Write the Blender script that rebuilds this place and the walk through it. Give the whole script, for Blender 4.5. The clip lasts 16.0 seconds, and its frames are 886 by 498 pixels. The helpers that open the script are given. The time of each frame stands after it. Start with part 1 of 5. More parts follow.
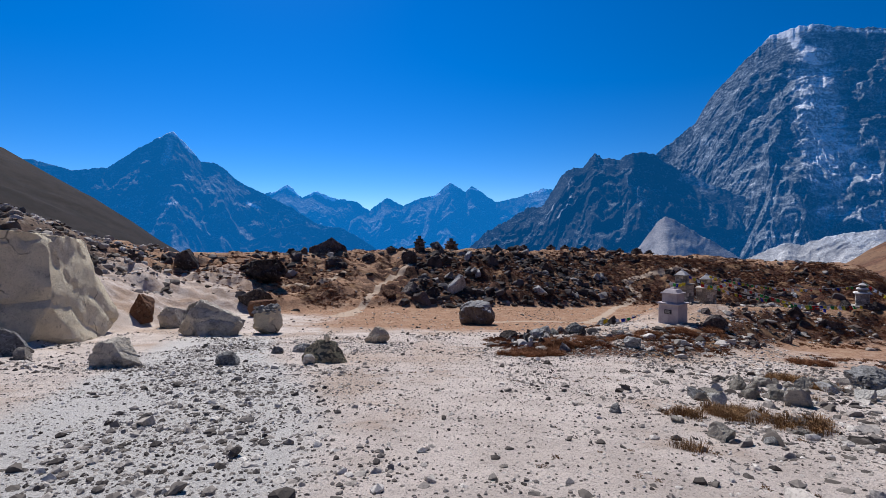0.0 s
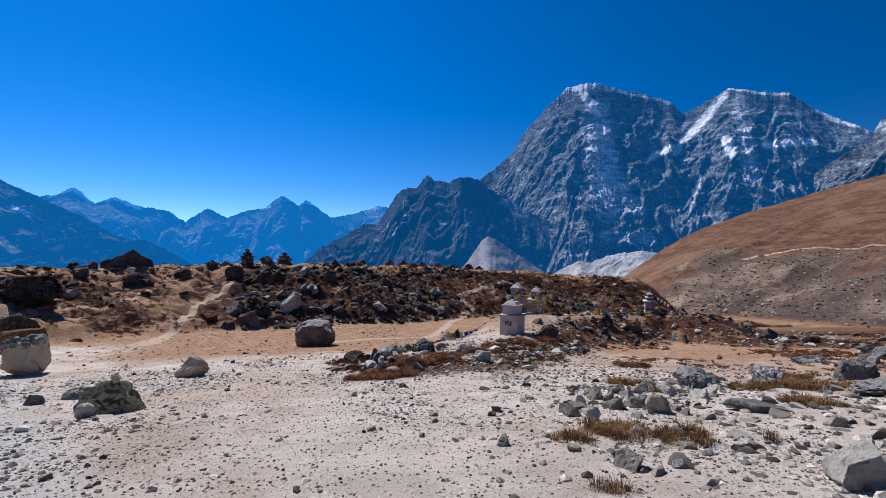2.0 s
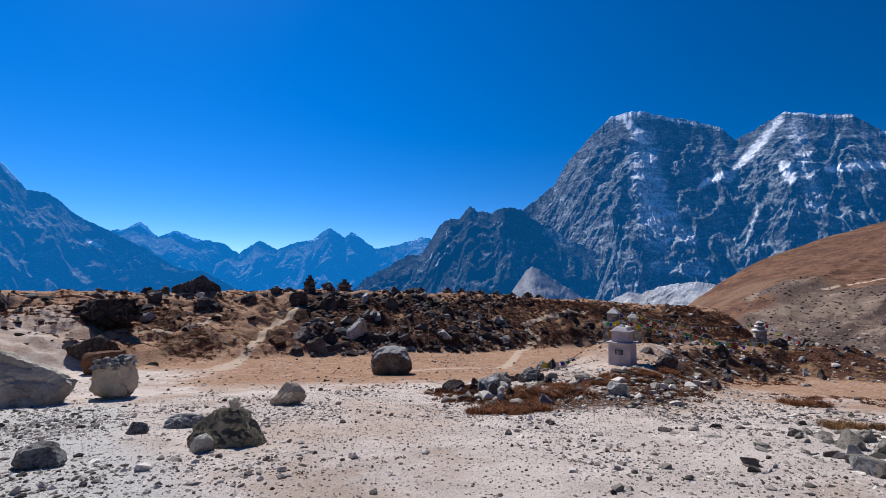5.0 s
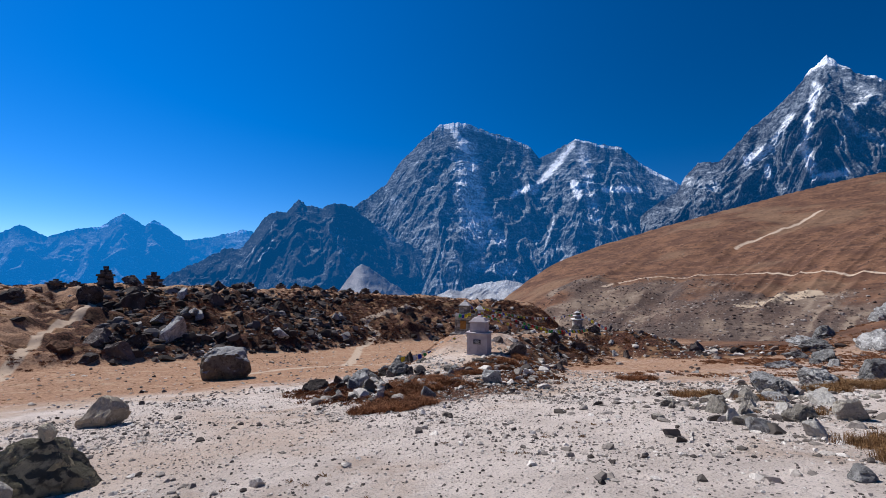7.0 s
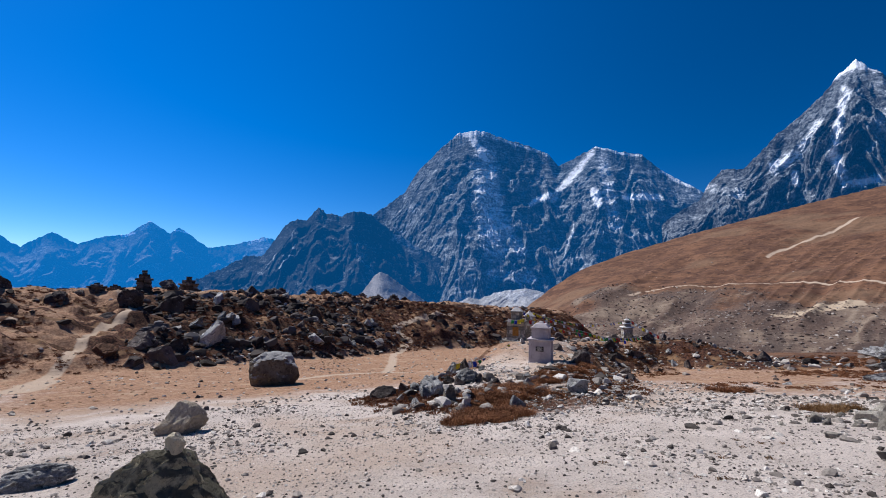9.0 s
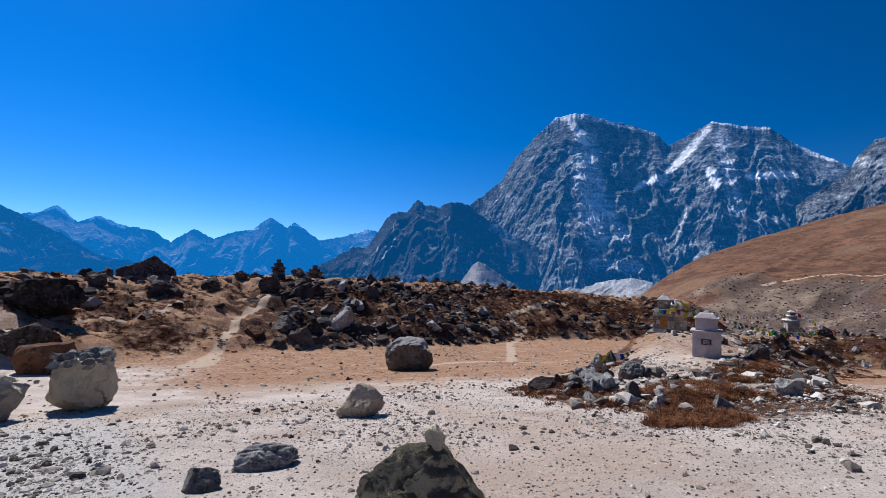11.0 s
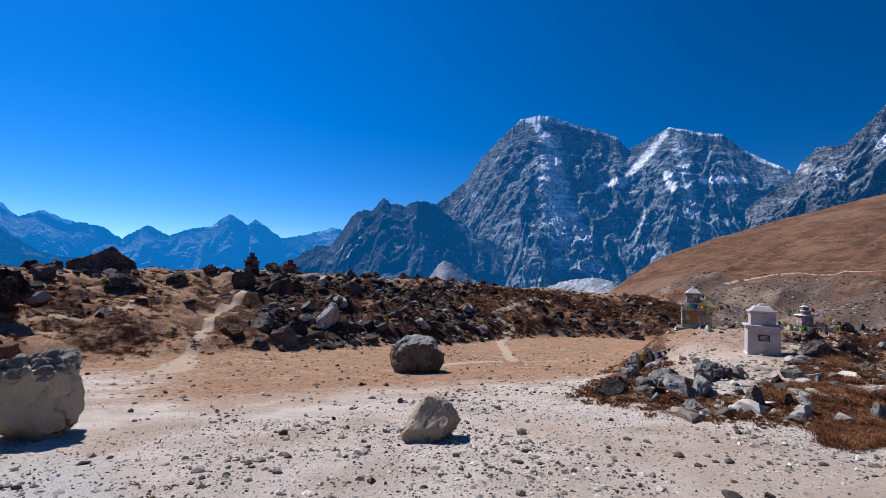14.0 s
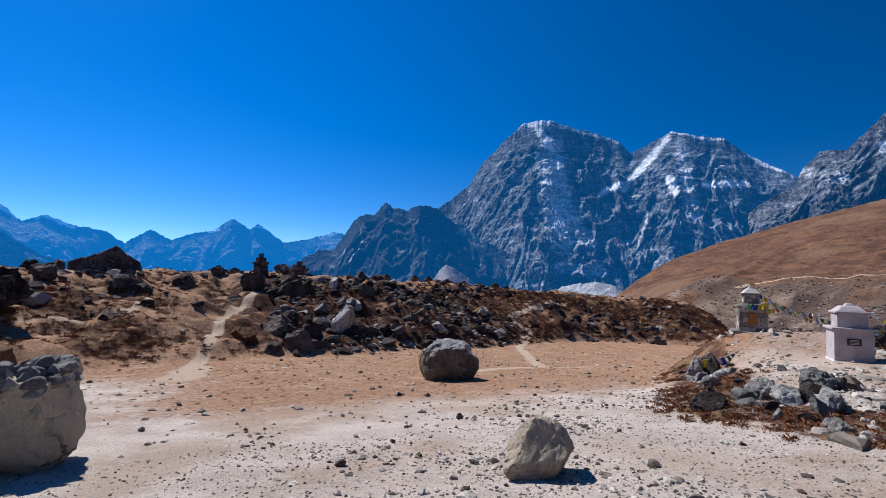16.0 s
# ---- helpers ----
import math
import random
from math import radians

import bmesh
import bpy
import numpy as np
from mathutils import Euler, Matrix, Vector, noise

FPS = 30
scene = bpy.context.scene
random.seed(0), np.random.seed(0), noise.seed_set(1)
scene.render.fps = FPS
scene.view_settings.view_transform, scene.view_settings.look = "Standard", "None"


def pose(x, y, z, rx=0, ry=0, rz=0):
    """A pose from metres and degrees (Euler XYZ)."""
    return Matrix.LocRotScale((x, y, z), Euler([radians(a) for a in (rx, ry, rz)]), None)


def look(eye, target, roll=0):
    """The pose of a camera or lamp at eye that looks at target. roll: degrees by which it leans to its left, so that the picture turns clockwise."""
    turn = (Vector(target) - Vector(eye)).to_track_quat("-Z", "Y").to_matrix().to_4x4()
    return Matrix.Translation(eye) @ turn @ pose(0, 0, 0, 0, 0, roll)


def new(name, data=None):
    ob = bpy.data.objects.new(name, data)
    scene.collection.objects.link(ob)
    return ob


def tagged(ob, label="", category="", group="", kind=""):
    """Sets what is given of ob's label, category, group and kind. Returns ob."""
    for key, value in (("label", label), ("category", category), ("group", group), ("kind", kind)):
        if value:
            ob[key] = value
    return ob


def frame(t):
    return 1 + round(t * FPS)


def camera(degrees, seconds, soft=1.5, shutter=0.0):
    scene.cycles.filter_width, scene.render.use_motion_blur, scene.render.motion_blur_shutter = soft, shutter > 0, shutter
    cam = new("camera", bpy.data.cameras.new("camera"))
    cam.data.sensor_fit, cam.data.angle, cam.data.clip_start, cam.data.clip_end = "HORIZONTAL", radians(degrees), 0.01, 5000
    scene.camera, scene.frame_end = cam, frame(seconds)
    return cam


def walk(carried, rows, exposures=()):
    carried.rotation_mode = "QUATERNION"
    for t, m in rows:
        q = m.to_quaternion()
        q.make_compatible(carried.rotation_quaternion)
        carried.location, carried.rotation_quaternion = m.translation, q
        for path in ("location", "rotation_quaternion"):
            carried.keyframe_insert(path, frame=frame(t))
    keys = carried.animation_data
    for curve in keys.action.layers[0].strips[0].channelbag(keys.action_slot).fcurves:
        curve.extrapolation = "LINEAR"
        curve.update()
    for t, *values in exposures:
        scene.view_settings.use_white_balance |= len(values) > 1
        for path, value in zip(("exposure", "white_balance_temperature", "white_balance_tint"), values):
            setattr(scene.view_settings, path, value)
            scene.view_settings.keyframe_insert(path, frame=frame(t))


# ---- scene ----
cam = camera(87.5, 16.0, soft=0.9)
PATH = [
    (0, (0.351, -0.604, -0.042), (0.34, 1.394, -0.125), -0.7),
    (0.5, (0.403, -0.188, -0.115), (1.01, 1.715, -0.204), -0.1),
    (1, (0.409, 0.333, -0.232), (1.174, 2.179, -0.303), 0.2),
    (1.5, (0.289, 0.728, -0.259), (1.04, 2.581, -0.299), 0.3),
    (2, (0.086, 1.135, -0.279), (0.765, 3.016, -0.293), 0.3),
    (2.5, (-0.219, 1.53, -0.357), (0.374, 3.44, -0.345), 0.3),
    (3, (-0.552, 1.925, -0.449), (-0.06, 3.863, -0.398), 0.3),
    (5.5, (-2.135, 4.462, -0.978), (-1.62, 6.39, -0.851), 0.5),
    (6, (-2.416, 4.877, -1.046), (-1.693, 6.738, -0.926), 0.7),
    (6.5, (-2.672, 5.267, -1.15), (-1.713, 7.019, -1.036), 0.9),
    (7, (-2.859, 5.724, -1.232), (-1.7, 7.349, -1.117), 1.0),
    (7.5, (-3.082, 6.162, -1.295), (-1.837, 7.723, -1.173), 1.1),
    (8, (-3.328, 6.649, -1.382), (-2.086, 8.212, -1.253), 1.1),
    (8.5, (-3.622, 7.17, -1.431), (-2.439, 8.777, -1.291), 1.2),
    (9, (-3.943, 7.653, -1.501), (-2.849, 9.321, -1.353), 1.3),
    (9.5, (-4.203, 8.139, -1.562), (-3.215, 9.871, -1.416), 1.3),
    (10, (-4.515, 8.601, -1.625), (-3.665, 10.407, -1.498), 1.2),
    (12.5, (-5.933, 11.249, -2.009), (-5.241, 13.124, -1.926), 1.2),
    (13, (-6.101, 11.883, -2.106), (-5.326, 13.725, -2.016), 1.3),
    (13.5, (-6.234, 12.43, -2.18), (-5.401, 14.246, -2.087), 1.3),
    (14, (-6.346, 13.012, -2.251), (-5.482, 14.814, -2.157), 1.4),
    (14.5, (-6.439, 13.609, -2.331), (-5.573, 15.409, -2.228), 1.5),
    (15, (-6.574, 14.226, -2.424), (-5.721, 16.031, -2.31), 1.5),
    (15.5, (-6.686, 14.813, -2.475), (-5.841, 16.622, -2.357), 1.4),
    (16, (-6.835, 15.409, -2.587), (-5.979, 17.214, -2.474), 1.4),
]
walk(cam, [(t, look(eye, target, roll)) for t, eye, target, roll in PATH], [(0, 0.17), (3, 0.25), (8, 0.25), (12.5, 0.29), (16, 0.29)])

# ---------------------------------------------------------------- sky and sun
SUN_BEARING, SUN_HEIGHT = -19.0, 49.0
world = bpy.data.worlds.new("world")
scene.world = world
world.use_nodes = True
wn, wl = world.node_tree.nodes, world.node_tree.links
sky = wn.new("ShaderNodeTexSky")
sky.sky_type = "NISHITA"
sky.sun_disc = False
sky.sun_elevation, sky.sun_rotation = radians(SUN_HEIGHT), radians(SUN_BEARING)
sky.altitude, sky.air_density, sky.dust_density, sky.ozone_density = 4800, 1.0, 1.9, 3.5
hue = wn.new("ShaderNodeHueSaturation")
hue.inputs["Hue"].default_value = 0.506
hue.inputs["Saturation"].default_value = 1.38
hue.inputs["Value"].default_value = 1.0
wl.new(sky.outputs[0], hue.inputs["Color"])
# the sky is brighter round the sun and deeper away from it
coord, dot = wn.new("ShaderNodeTexCoord"), wn.new("ShaderNodeVectorMath")
dot.operation = "DOT_PRODUCT"
bearing, rise = radians(SUN_BEARING), radians(SUN_HEIGHT)
dot.inputs[1].default_value = (math.sin(bearing) * math.cos(rise), math.cos(bearing) * math.cos(rise), math.sin(rise))
wl.new(coord.outputs["Generated"], dot.inputs[0])
square, gain = wn.new("ShaderNodeMath"), wn.new("ShaderNodeMath")
square.operation, gain.operation = "MULTIPLY_ADD", "MULTIPLY_ADD"
square.inputs[1].default_value, square.inputs[2].default_value = 0.7, 0.2
wl.new(dot.outputs["Value"], square.inputs[0])
wl.new(dot.outputs["Value"], gain.inputs[0])
wl.new(square.outputs[0], gain.inputs[1])
gain.inputs[2].default_value = 0.78
glow = wn.new("ShaderNodeVectorMath")
glow.operation = "SCALE"
wl.new(hue.outputs[0], glow.inputs[0])
wl.new(gain.outputs[0], glow.inputs["Scale"])
wl.new(glow.outputs[0], wn["Background"].inputs["Color"])
wn["Background"].inputs["Strength"].default_value = 0.090
sun = new("sun", bpy.data.lights.new("sun", "SUN"))
sun.data.energy, sun.data.angle, sun.data.color = 4.9, radians(0.53), (1.0, 0.965, 0.91)
aim = Vector((math.sin(radians(SUN_BEARING)) * math.cos(radians(SUN_HEIGHT)), math.cos(radians(SUN_BEARING)) * math.cos(radians(SUN_HEIGHT)), math.sin(radians(SUN_HEIGHT))))
sun.matrix_world = look(aim * 50, (0, 0, 0))


# ---------------------------------------------------------------- materials
def mat(name, rough=0.9):
    m = bpy.data.materials.new(name)
    m.use_nodes = True
    b = m.node_tree.nodes["Principled BSDF"]
    b.inputs["Roughness"].default_value = rough
    b.inputs["Specular IOR Level"].default_value = 0.08
    return m, m.node_tree.nodes, m.node_tree.links, b


class Nodes:
    """Short ways to lay nodes into one material."""

    def __init__(self, nodes, links, coord="Object"):
        self.n, self.l = nodes, links
        self.tc = nodes.new("ShaderNodeTexCoord").outputs[coord]

    def scaled(self, scale):
        k = self.n.new("ShaderNodeMapping")
        k.inputs["Scale"].default_value = scale
        self.l.new(self.tc, k.inputs["Vector"])
        return k.outputs[0]

    def noise(self, scale, detail=5, rough=0.55, vector=None, distortion=0.0):
        k = self.n.new("ShaderNodeTexNoise")
        k.inputs["Scale"].default_value, k.inputs["Detail"].default_value = scale, detail
        k.inputs["Roughness"].default_value, k.inputs["Distortion"].default_value = rough, distortion
        self.l.new(vector or self.tc, k.inputs["Vector"])
        return k.outputs[0]

    def cells(self, scale, feature="F1", vector=None, out=0):
        k = self.n.new("ShaderNodeTexVoronoi")
        k.feature = feature
        k.inputs["Scale"].default_value = scale
        self.l.new(vector or self.tc, k.inputs["Vector"])
        return k.outputs[out]

    def attr(self, name):
        k = self.n.new("ShaderNodeAttribute")
        k.attribute_name = name
        return k.outputs["Fac"]

    def step(self, value, a, b, lo=0.0, hi=1.0):
        k = self.n.new("ShaderNodeMapRange")
        k.interpolation_type = "SMOOTHSTEP"
        for key, v in (("From Min", a), ("From Max", b), ("To Min", lo), ("To Max", hi)):
            k.inputs[key].default_value = v
        self.l.new(value, k.inputs["Value"])
        return k.outputs[0]

    def math(self, op, a, b=0.0):
        k = self.n.new("ShaderNodeMath")
        k.operation = op
        for n, v in enumerate((a, b)):
            if isinstance(v, (int, float)):
                k.inputs[n].default_value = v
            else:
                self.l.new(v, k.inputs[n])
        return k.outputs[0]

    def mix(self, fac, a, b, blend="MIX"):
        k = self.n.new("ShaderNodeMix")
        k.data_type, k.blend_type = "RGBA", blend
        for key, v in ((0, fac), (6, a), (7, b)):
            if isinstance(v, (int, float)):
                k.inputs[key].default_value = v
            elif isinstance(v, tuple):
                k.inputs[key].default_value = (*v, 1)
            else:
                self.l.new(v, k.inputs[key])
        return k.outputs[2]

    def random(self):
        return self.n.new("ShaderNodeObjectInfo").outputs["Random"]

    def island(self):
        return self.n.new("ShaderNodeNewGeometry").outputs["Random Per Island"]

    def up(self):
        k = self.n.new("ShaderNodeSeparateXYZ")
        self.l.new(self.n.new("ShaderNodeNewGeometry").outputs["Normal"], k.inputs[0])
        return k.outputs[2]

    def bump(self, heightmap, strength, distance, normal=None):
        k = self.n.new("ShaderNodeBump")
        k.inputs["Strength"].default_value, k.inputs["Distance"].default_value = strength, distance
        self.l.new(heightmap, k.inputs["Height"])
        if normal:
            self.l.new(normal, k.inputs["Normal"])
        return k.outputs[0]


def ground_material():
    m, n, l, b = mat("ground_soil", 0.95)
    k = Nodes(n, l)
    big, mid, small, grit = k.noise(0.12, 4), k.noise(0.9, 5), k.noise(7, 5), k.noise(45, 4, 0.7)
    dust = k.mix(k.step(mid, 0.35, 0.65), (0.62, 0.535, 0.485), (0.50, 0.425, 0.38))
    dust = k.mix(k.step(big, 0.46, 0.62, 0, 0.7), dust, (0.45, 0.335, 0.26))
    dust = k.mix(k.step(k.noise(0.33, 6, 0.62), 0.52, 0.64, 0, 0.55), dust, (0.38, 0.27, 0.195))
    pebble = k.cells(26, out=1)
    bw = n.new("ShaderNodeRGBToBW")
    l.new(pebble, bw.inputs[0])
    dust = k.mix(k.math("MULTIPLY", k.step(k.cells(26), 0.45, 0.2), k.step(bw.outputs[0], 0.45, 0.7, 0, 0.75)), dust, (0.27, 0.25, 0.235))
    dust = k.mix(k.step(grit, 0.50, 0.68, 0, 0.6), dust, (0.21, 0.18, 0.16))
    dust = k.mix(k.step(k.noise(14, 6, 0.7), 0.56, 0.7, 0, 0.4), dust, (0.30, 0.24, 0.195))
    turf = k.mix(k.step(small, 0.38, 0.62), (0.38, 0.23, 0.148), (0.24, 0.138, 0.09))
    turf = k.mix(k.step(mid, 0.5, 0.7, 0, 0.6), turf, (0.46, 0.335, 0.235))
    turf = k.mix(k.step(grit, 0.55, 0.75, 0, 0.6), turf, (0.10, 0.06, 0.04))
    scrub = k.mix(k.step(small, 0.4, 0.6), (0.030, 0.014, 0.012), (0.10, 0.046, 0.030))
    scrub = k.mix(k.step(mid, 0.48, 0.66, 0, 0.75), scrub, (0.29, 0.175, 0.10))
    scree = k.mix(k.step(small, 0.35, 0.65), (0.150, 0.102, 0.080), (0.085, 0.057, 0.048))
    scree = k.mix(k.step(k.noise(0.05, 5, 0.65), 0.5, 0.64, 0, 0.7), scree, (0.25, 0.19, 0.145))

    def edge(name, soft=0.28):
        v = k.math("ADD", k.attr(name), k.math("MULTIPLY", k.math("SUBTRACT", k.math("ADD", k.math("MULTIPLY", mid, 0.6), k.math("MULTIPLY", small, 0.4)), 0.5), 1.1))
        return k.step(v, 0.5 - soft, 0.5 + soft)

    dust = k.mix(edge("track", 0.3), dust, k.mix(k.step(grit, 0.4, 0.65), (0.58, 0.55, 0.525), (0.38, 0.36, 0.345)))
    rill = k.math("ADD", k.attr("rill"), k.math("MULTIPLY", k.math("SUBTRACT", k.noise(0.35, 7, 0.72), 0.5), 0.6))
    scree = k.mix(k.step(rill, 0.40, 0.66, 0.75, 0), scree, (0.062, 0.045, 0.041))
    scree = k.mix(k.step(rill, 0.70, 0.92, 0, 0.75), scree, (0.29, 0.225, 0.17))
    scree = k.mix(k.step(k.noise(1.4, 6, 0.75), 0.54, 0.66, 0, 0.6), scree, (0.22, 0.18, 0.155))
    scree = k.mix(k.step(k.noise(2.1, 6, 0.75), 0.55, 0.66, 0, 0.7), scree, (0.04, 0.03, 0.028))
    col = k.mix(edge("turf"), dust, turf)
    col = k.mix(edge("scrub", 0.10), col, scrub)
    hill = k.mix(k.step(k.noise(0.10, 7, 0.65), 0.40, 0.60), (0.175, 0.092, 0.057), (0.105, 0.055, 0.038))
    hill = k.mix(k.step(k.noise(0.30, 8, 0.75), 0.50, 0.62, 0, 0.85), hill, (0.055, 0.032, 0.026))
    hill = k.mix(k.step(k.noise(0.022, 4), 0.52, 0.62, 0, 0.5), hill, (0.20, 0.13, 0.085))
    hill = k.mix(k.step(k.noise(0.7, 7, 0.75, k.scaled((0.5, 0.5, 1.6))), 0.55, 0.63, 0, 0.75), hill, (0.06, 0.031, 0.023))
    hill = k.mix(k.step(k.noise(0.5, 6, 0.7), 0.56, 0.66, 0, 0.6), hill, (0.27, 0.155, 0.10))
    col = k.mix(k.attr("hill"), col, hill)
    col = k.mix(edge("scree", 0.2), col, scree)
    # shade of the far left hillside put into its colour, near black
    col = k.mix(k.attr("hill_shade"), col, k.mix(k.step(k.noise(0.06, 7, 0.65), 0.4, 0.6), (0.022, 0.017, 0.019), (0.010, 0.008, 0.010)))
    col = k.mix(k.step(k.attr("bank"), 0.4, 0.7), col, k.mix(small, (0.46, 0.36, 0.265), (0.34, 0.265, 0.195)))
    col = k.mix(edge("trail", 0.3), col, k.mix(small, (0.48, 0.37, 0.285), (0.38, 0.29, 0.22)))
    l.new(col, b.inputs["Base Color"])
    nb = k.bump(k.noise(4, 8, 0.7), 0.8, 0.12)
    nb = k.bump(grit, 0.9, 0.03, nb)
    l.new(nb, b.inputs["Normal"])
    return m


def rock_material(name, light, dark, lichen, lichen_much=0.5, scale=1.0, tint=0.3, crust=None, grime=0.7, split=0.5):
    """Weathered stone: two tones, lichen and dirt in blotches, cracks, fine grain; crust is the pale growth on its top."""
    m, n, l, b = mat(name, 0.88)
    k = Nodes(n, l)
    a, c, d = k.noise(1.6 * scale, 6, 0.6, distortion=0.3), k.noise(6 * scale, 7, 0.70), k.noise(32 * scale, 4, 0.7)
    col = k.mix(k.step(a, 0.36, 0.64), light, dark)
    col = k.mix(k.step(c, 0.50, 0.64, 0, grime), col, tuple(0.5 * v for v in dark))
    col = k.mix(k.step(k.noise(3.3 * scale, 8, 0.76), 0.60 - 0.2 * lichen_much, 0.64, 0, 0.9), col, lichen)
    col = k.mix(k.step(k.noise(9 * scale, 6, 0.75), 0.58, 0.64, 0, 0.5), col, lichen)
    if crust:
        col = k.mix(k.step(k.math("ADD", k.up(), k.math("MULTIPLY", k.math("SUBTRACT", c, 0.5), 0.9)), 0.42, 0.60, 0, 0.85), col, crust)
    warp = k.mix(0.25, k.tc, k.noise(3 * scale, 4), "ADD")
    crack = k.math("MULTIPLY", k.step(k.cells(0.8 * scale, "DISTANCE_TO_EDGE", warp), 0.024, 0.006, 0, 1.0), k.step(k.noise(1.1 * scale, 3), 0.50, 0.62, 0, split))
    col = k.mix(crack, col, tuple(0.25 * v for v in dark))
    col = k.mix(k.step(d, 0.55, 0.75, 0, 0.5), col, tuple(0.4 * v for v in dark))
    shade = k.step(k.random(), 0, 1, 1 - tint, 1 + tint)
    tone = n.new("ShaderNodeHueSaturation")
    l.new(shade, tone.inputs["Value"])
    l.new(col, tone.inputs["Color"])
    l.new(tone.outputs[0], b.inputs["Base Color"])
    nb = k.bump(c, 1.0, 0.14 / scale)
    nb = k.bump(d, 0.9, 0.03 / scale, nb)
    l.new(nb, b.inputs["Normal"])
    return m


def gravel_material(name, stops):
    m, n, l, b = mat(name, 0.9)
    k = Nodes(n, l)
    ramp = n.new("ShaderNodeValToRGB")
    ramp.color_ramp.interpolation = "LINEAR"
    while len(ramp.color_ramp.elements) < len(stops):
        ramp.color_ramp.elements.new(0.5)
    for e, (p, c) in zip(ramp.color_ramp.elements, stops):
        e.position, e.color = p, (*c, 1)
    l.new(k.island(), ramp.inputs[0])
    col = k.mix(k.step(k.noise(30, 4), 0.4, 0.7, 0, 0.5), ramp.outputs[0], (0.10, 0.09, 0.085))
    l.new(col, b.inputs["Base Color"])
    l.new(k.bump(k.noise(60, 3), 0.5, 0.01), b.inputs["Normal"])
    return m


def grass_material(name, a, c):
    m, n, l, b = mat(name, 0.9)
    k = Nodes(n, l)
    col = k.mix(k.island(), a, c)
    col = k.mix(k.step(k.noise(1.3, 3), 0.4, 0.65, 0, 0.6), col, tuple(0.45 * v for v in a))
    l.new(col, b.inputs["Base Color"])
    return m


def plaster_material(name, a, c):
    m, n, l, b = mat(name, 0.85)
    k = Nodes(n, l)
    col = k.mix(k.step(k.noise(2.2, 6, 0.65), 0.4, 0.65), a, c)
    col = k.mix(k.step(k.noise(6, 6, 0.7, k.scaled((1, 1, 0.25))), 0.55, 0.72, 0, 0.55), col, tuple(0.5 * v for v in c))
    l.new(col, b.inputs["Base Color"])
    l.new(k.bump(k.noise(18, 5), 0.35, 0.02), b.inputs["Normal"])
    return m


def plain_material(name, colour, rough=0.8):
    m, n, l, b = mat(name, rough)
    k = Nodes(n, l)
    l.new(k.mix(k.step(k.noise(9, 4), 0.35, 0.7), colour, tuple(0.7 * v for v in colour)), b.inputs["Base Color"])
    return m


def mountain_material(name, rock, pale, snow_much, haze_glow, haze_much, streak=0.012):
    """Far rock, snow in drifts, ledges and gullies, as a backdrop; blue haze is painted on as emission."""
    m, n, l, b = mat(name, 0.95)
    k = Nodes(n, l)

    def slanted(turn, scale):
        q = n.new("ShaderNodeMapping")
        q.inputs["Rotation"].default_value, q.inputs["Scale"].default_value = turn, scale
        l.new(k.tc, q.inputs["Vector"])
        return q.outputs[0]

    fine, big = k.noise(streak * 7.0, 10, 0.74, distortion=0.5), k.noise(streak * 0.35, 6, 0.6)
    fall = k.noise(streak * 1.5, 9, 0.70, slanted((0.25, 0.2, 0.6), (1, 1, 0.24)), 0.7)
    strata = k.noise(streak * 1.3, 8, 0.66, slanted((0.22, -0.38, 0.0), (0.5, 0.5, 1.7)), 1.2)
    ribs = k.noise(streak * 1.6, 8, 0.68, k.scaled((1, 1, 0.6)), 0.9)
    col = k.mix(k.step(fine, 0.40, 0.62), rock, pale)
    col = k.mix(k.step(strata, 0.50, 0.64, 0, 0.55), col, tuple(0.5 * v for v in rock))
    col = k.mix(k.step(big, 0.45, 0.6, 0, 0.6), col, tuple(0.6 * v for v in rock))
    amount = k.math("ADD", k.math("MULTIPLY", k.attr("snow"), snow_much), k.step(k.up(), 0.35, 0.8, 0, 0.12))
    for layer, weight in ((fall, 0.7), (fine, 1.9), (strata, 1.4), (ribs, 0.8)):
        amount = k.math("ADD", amount, k.math("MULTIPLY", k.math("SUBTRACT", layer, 0.5), weight))
    col = k.mix(k.step(amount, 0.10, 0.62, 0, 0.36), col, (0.50, 0.56, 0.63))
    col = k.mix(k.step(amount, 0.52, 0.95), col, (0.76, 0.78, 0.83))
    l.new(col, b.inputs["Base Color"])
    nb = k.bump(ribs, 0.4, 0.4 / streak)
    l.new(k.bump(fine, 0.5, 0.16 / streak, nb), b.inputs["Normal"])
    # distance haze painted as a blue glow of the rock itself
    b.inputs["Emission Color"].default_value = (*haze_glow, 1)
    b.inputs["Emission Strength"].default_value = haze_much
    return m


M_GROUND = ground_material()
M_PALE = rock_material("pale_rock", (0.50, 0.455, 0.395), (0.33, 0.295, 0.255), (0.19, 0.175, 0.165), 0.2, 0.8, grime=0.4)
M_BUFF = rock_material("buff_boulder", (0.78, 0.685, 0.53), (0.68, 0.595, 0.45), (0.48, 0.41, 0.31), 0.1, 0.7, 0.06, grime=0.22, split=0.9)
M_GREY = rock_material("grey_lichen_rock", (0.36, 0.355, 0.35), (0.12, 0.115, 0.115), (0.52, 0.51, 0.49), 0.4, 1.3, 0.4)
M_DARK = rock_material("dark_rock", (0.135, 0.112, 0.105), (0.042, 0.035, 0.036), (0.29, 0.27, 0.26), 0.25, 0.6, 0.4)
M_OLIVE = rock_material("olive_dark_rock", (0.55, 0.47, 0.31), (0.38, 0.32, 0.21), (0.12, 0.11, 0.085), 0.25, 1.1, 0.1, grime=0.35, crust=(0.055, 0.055, 0.048))
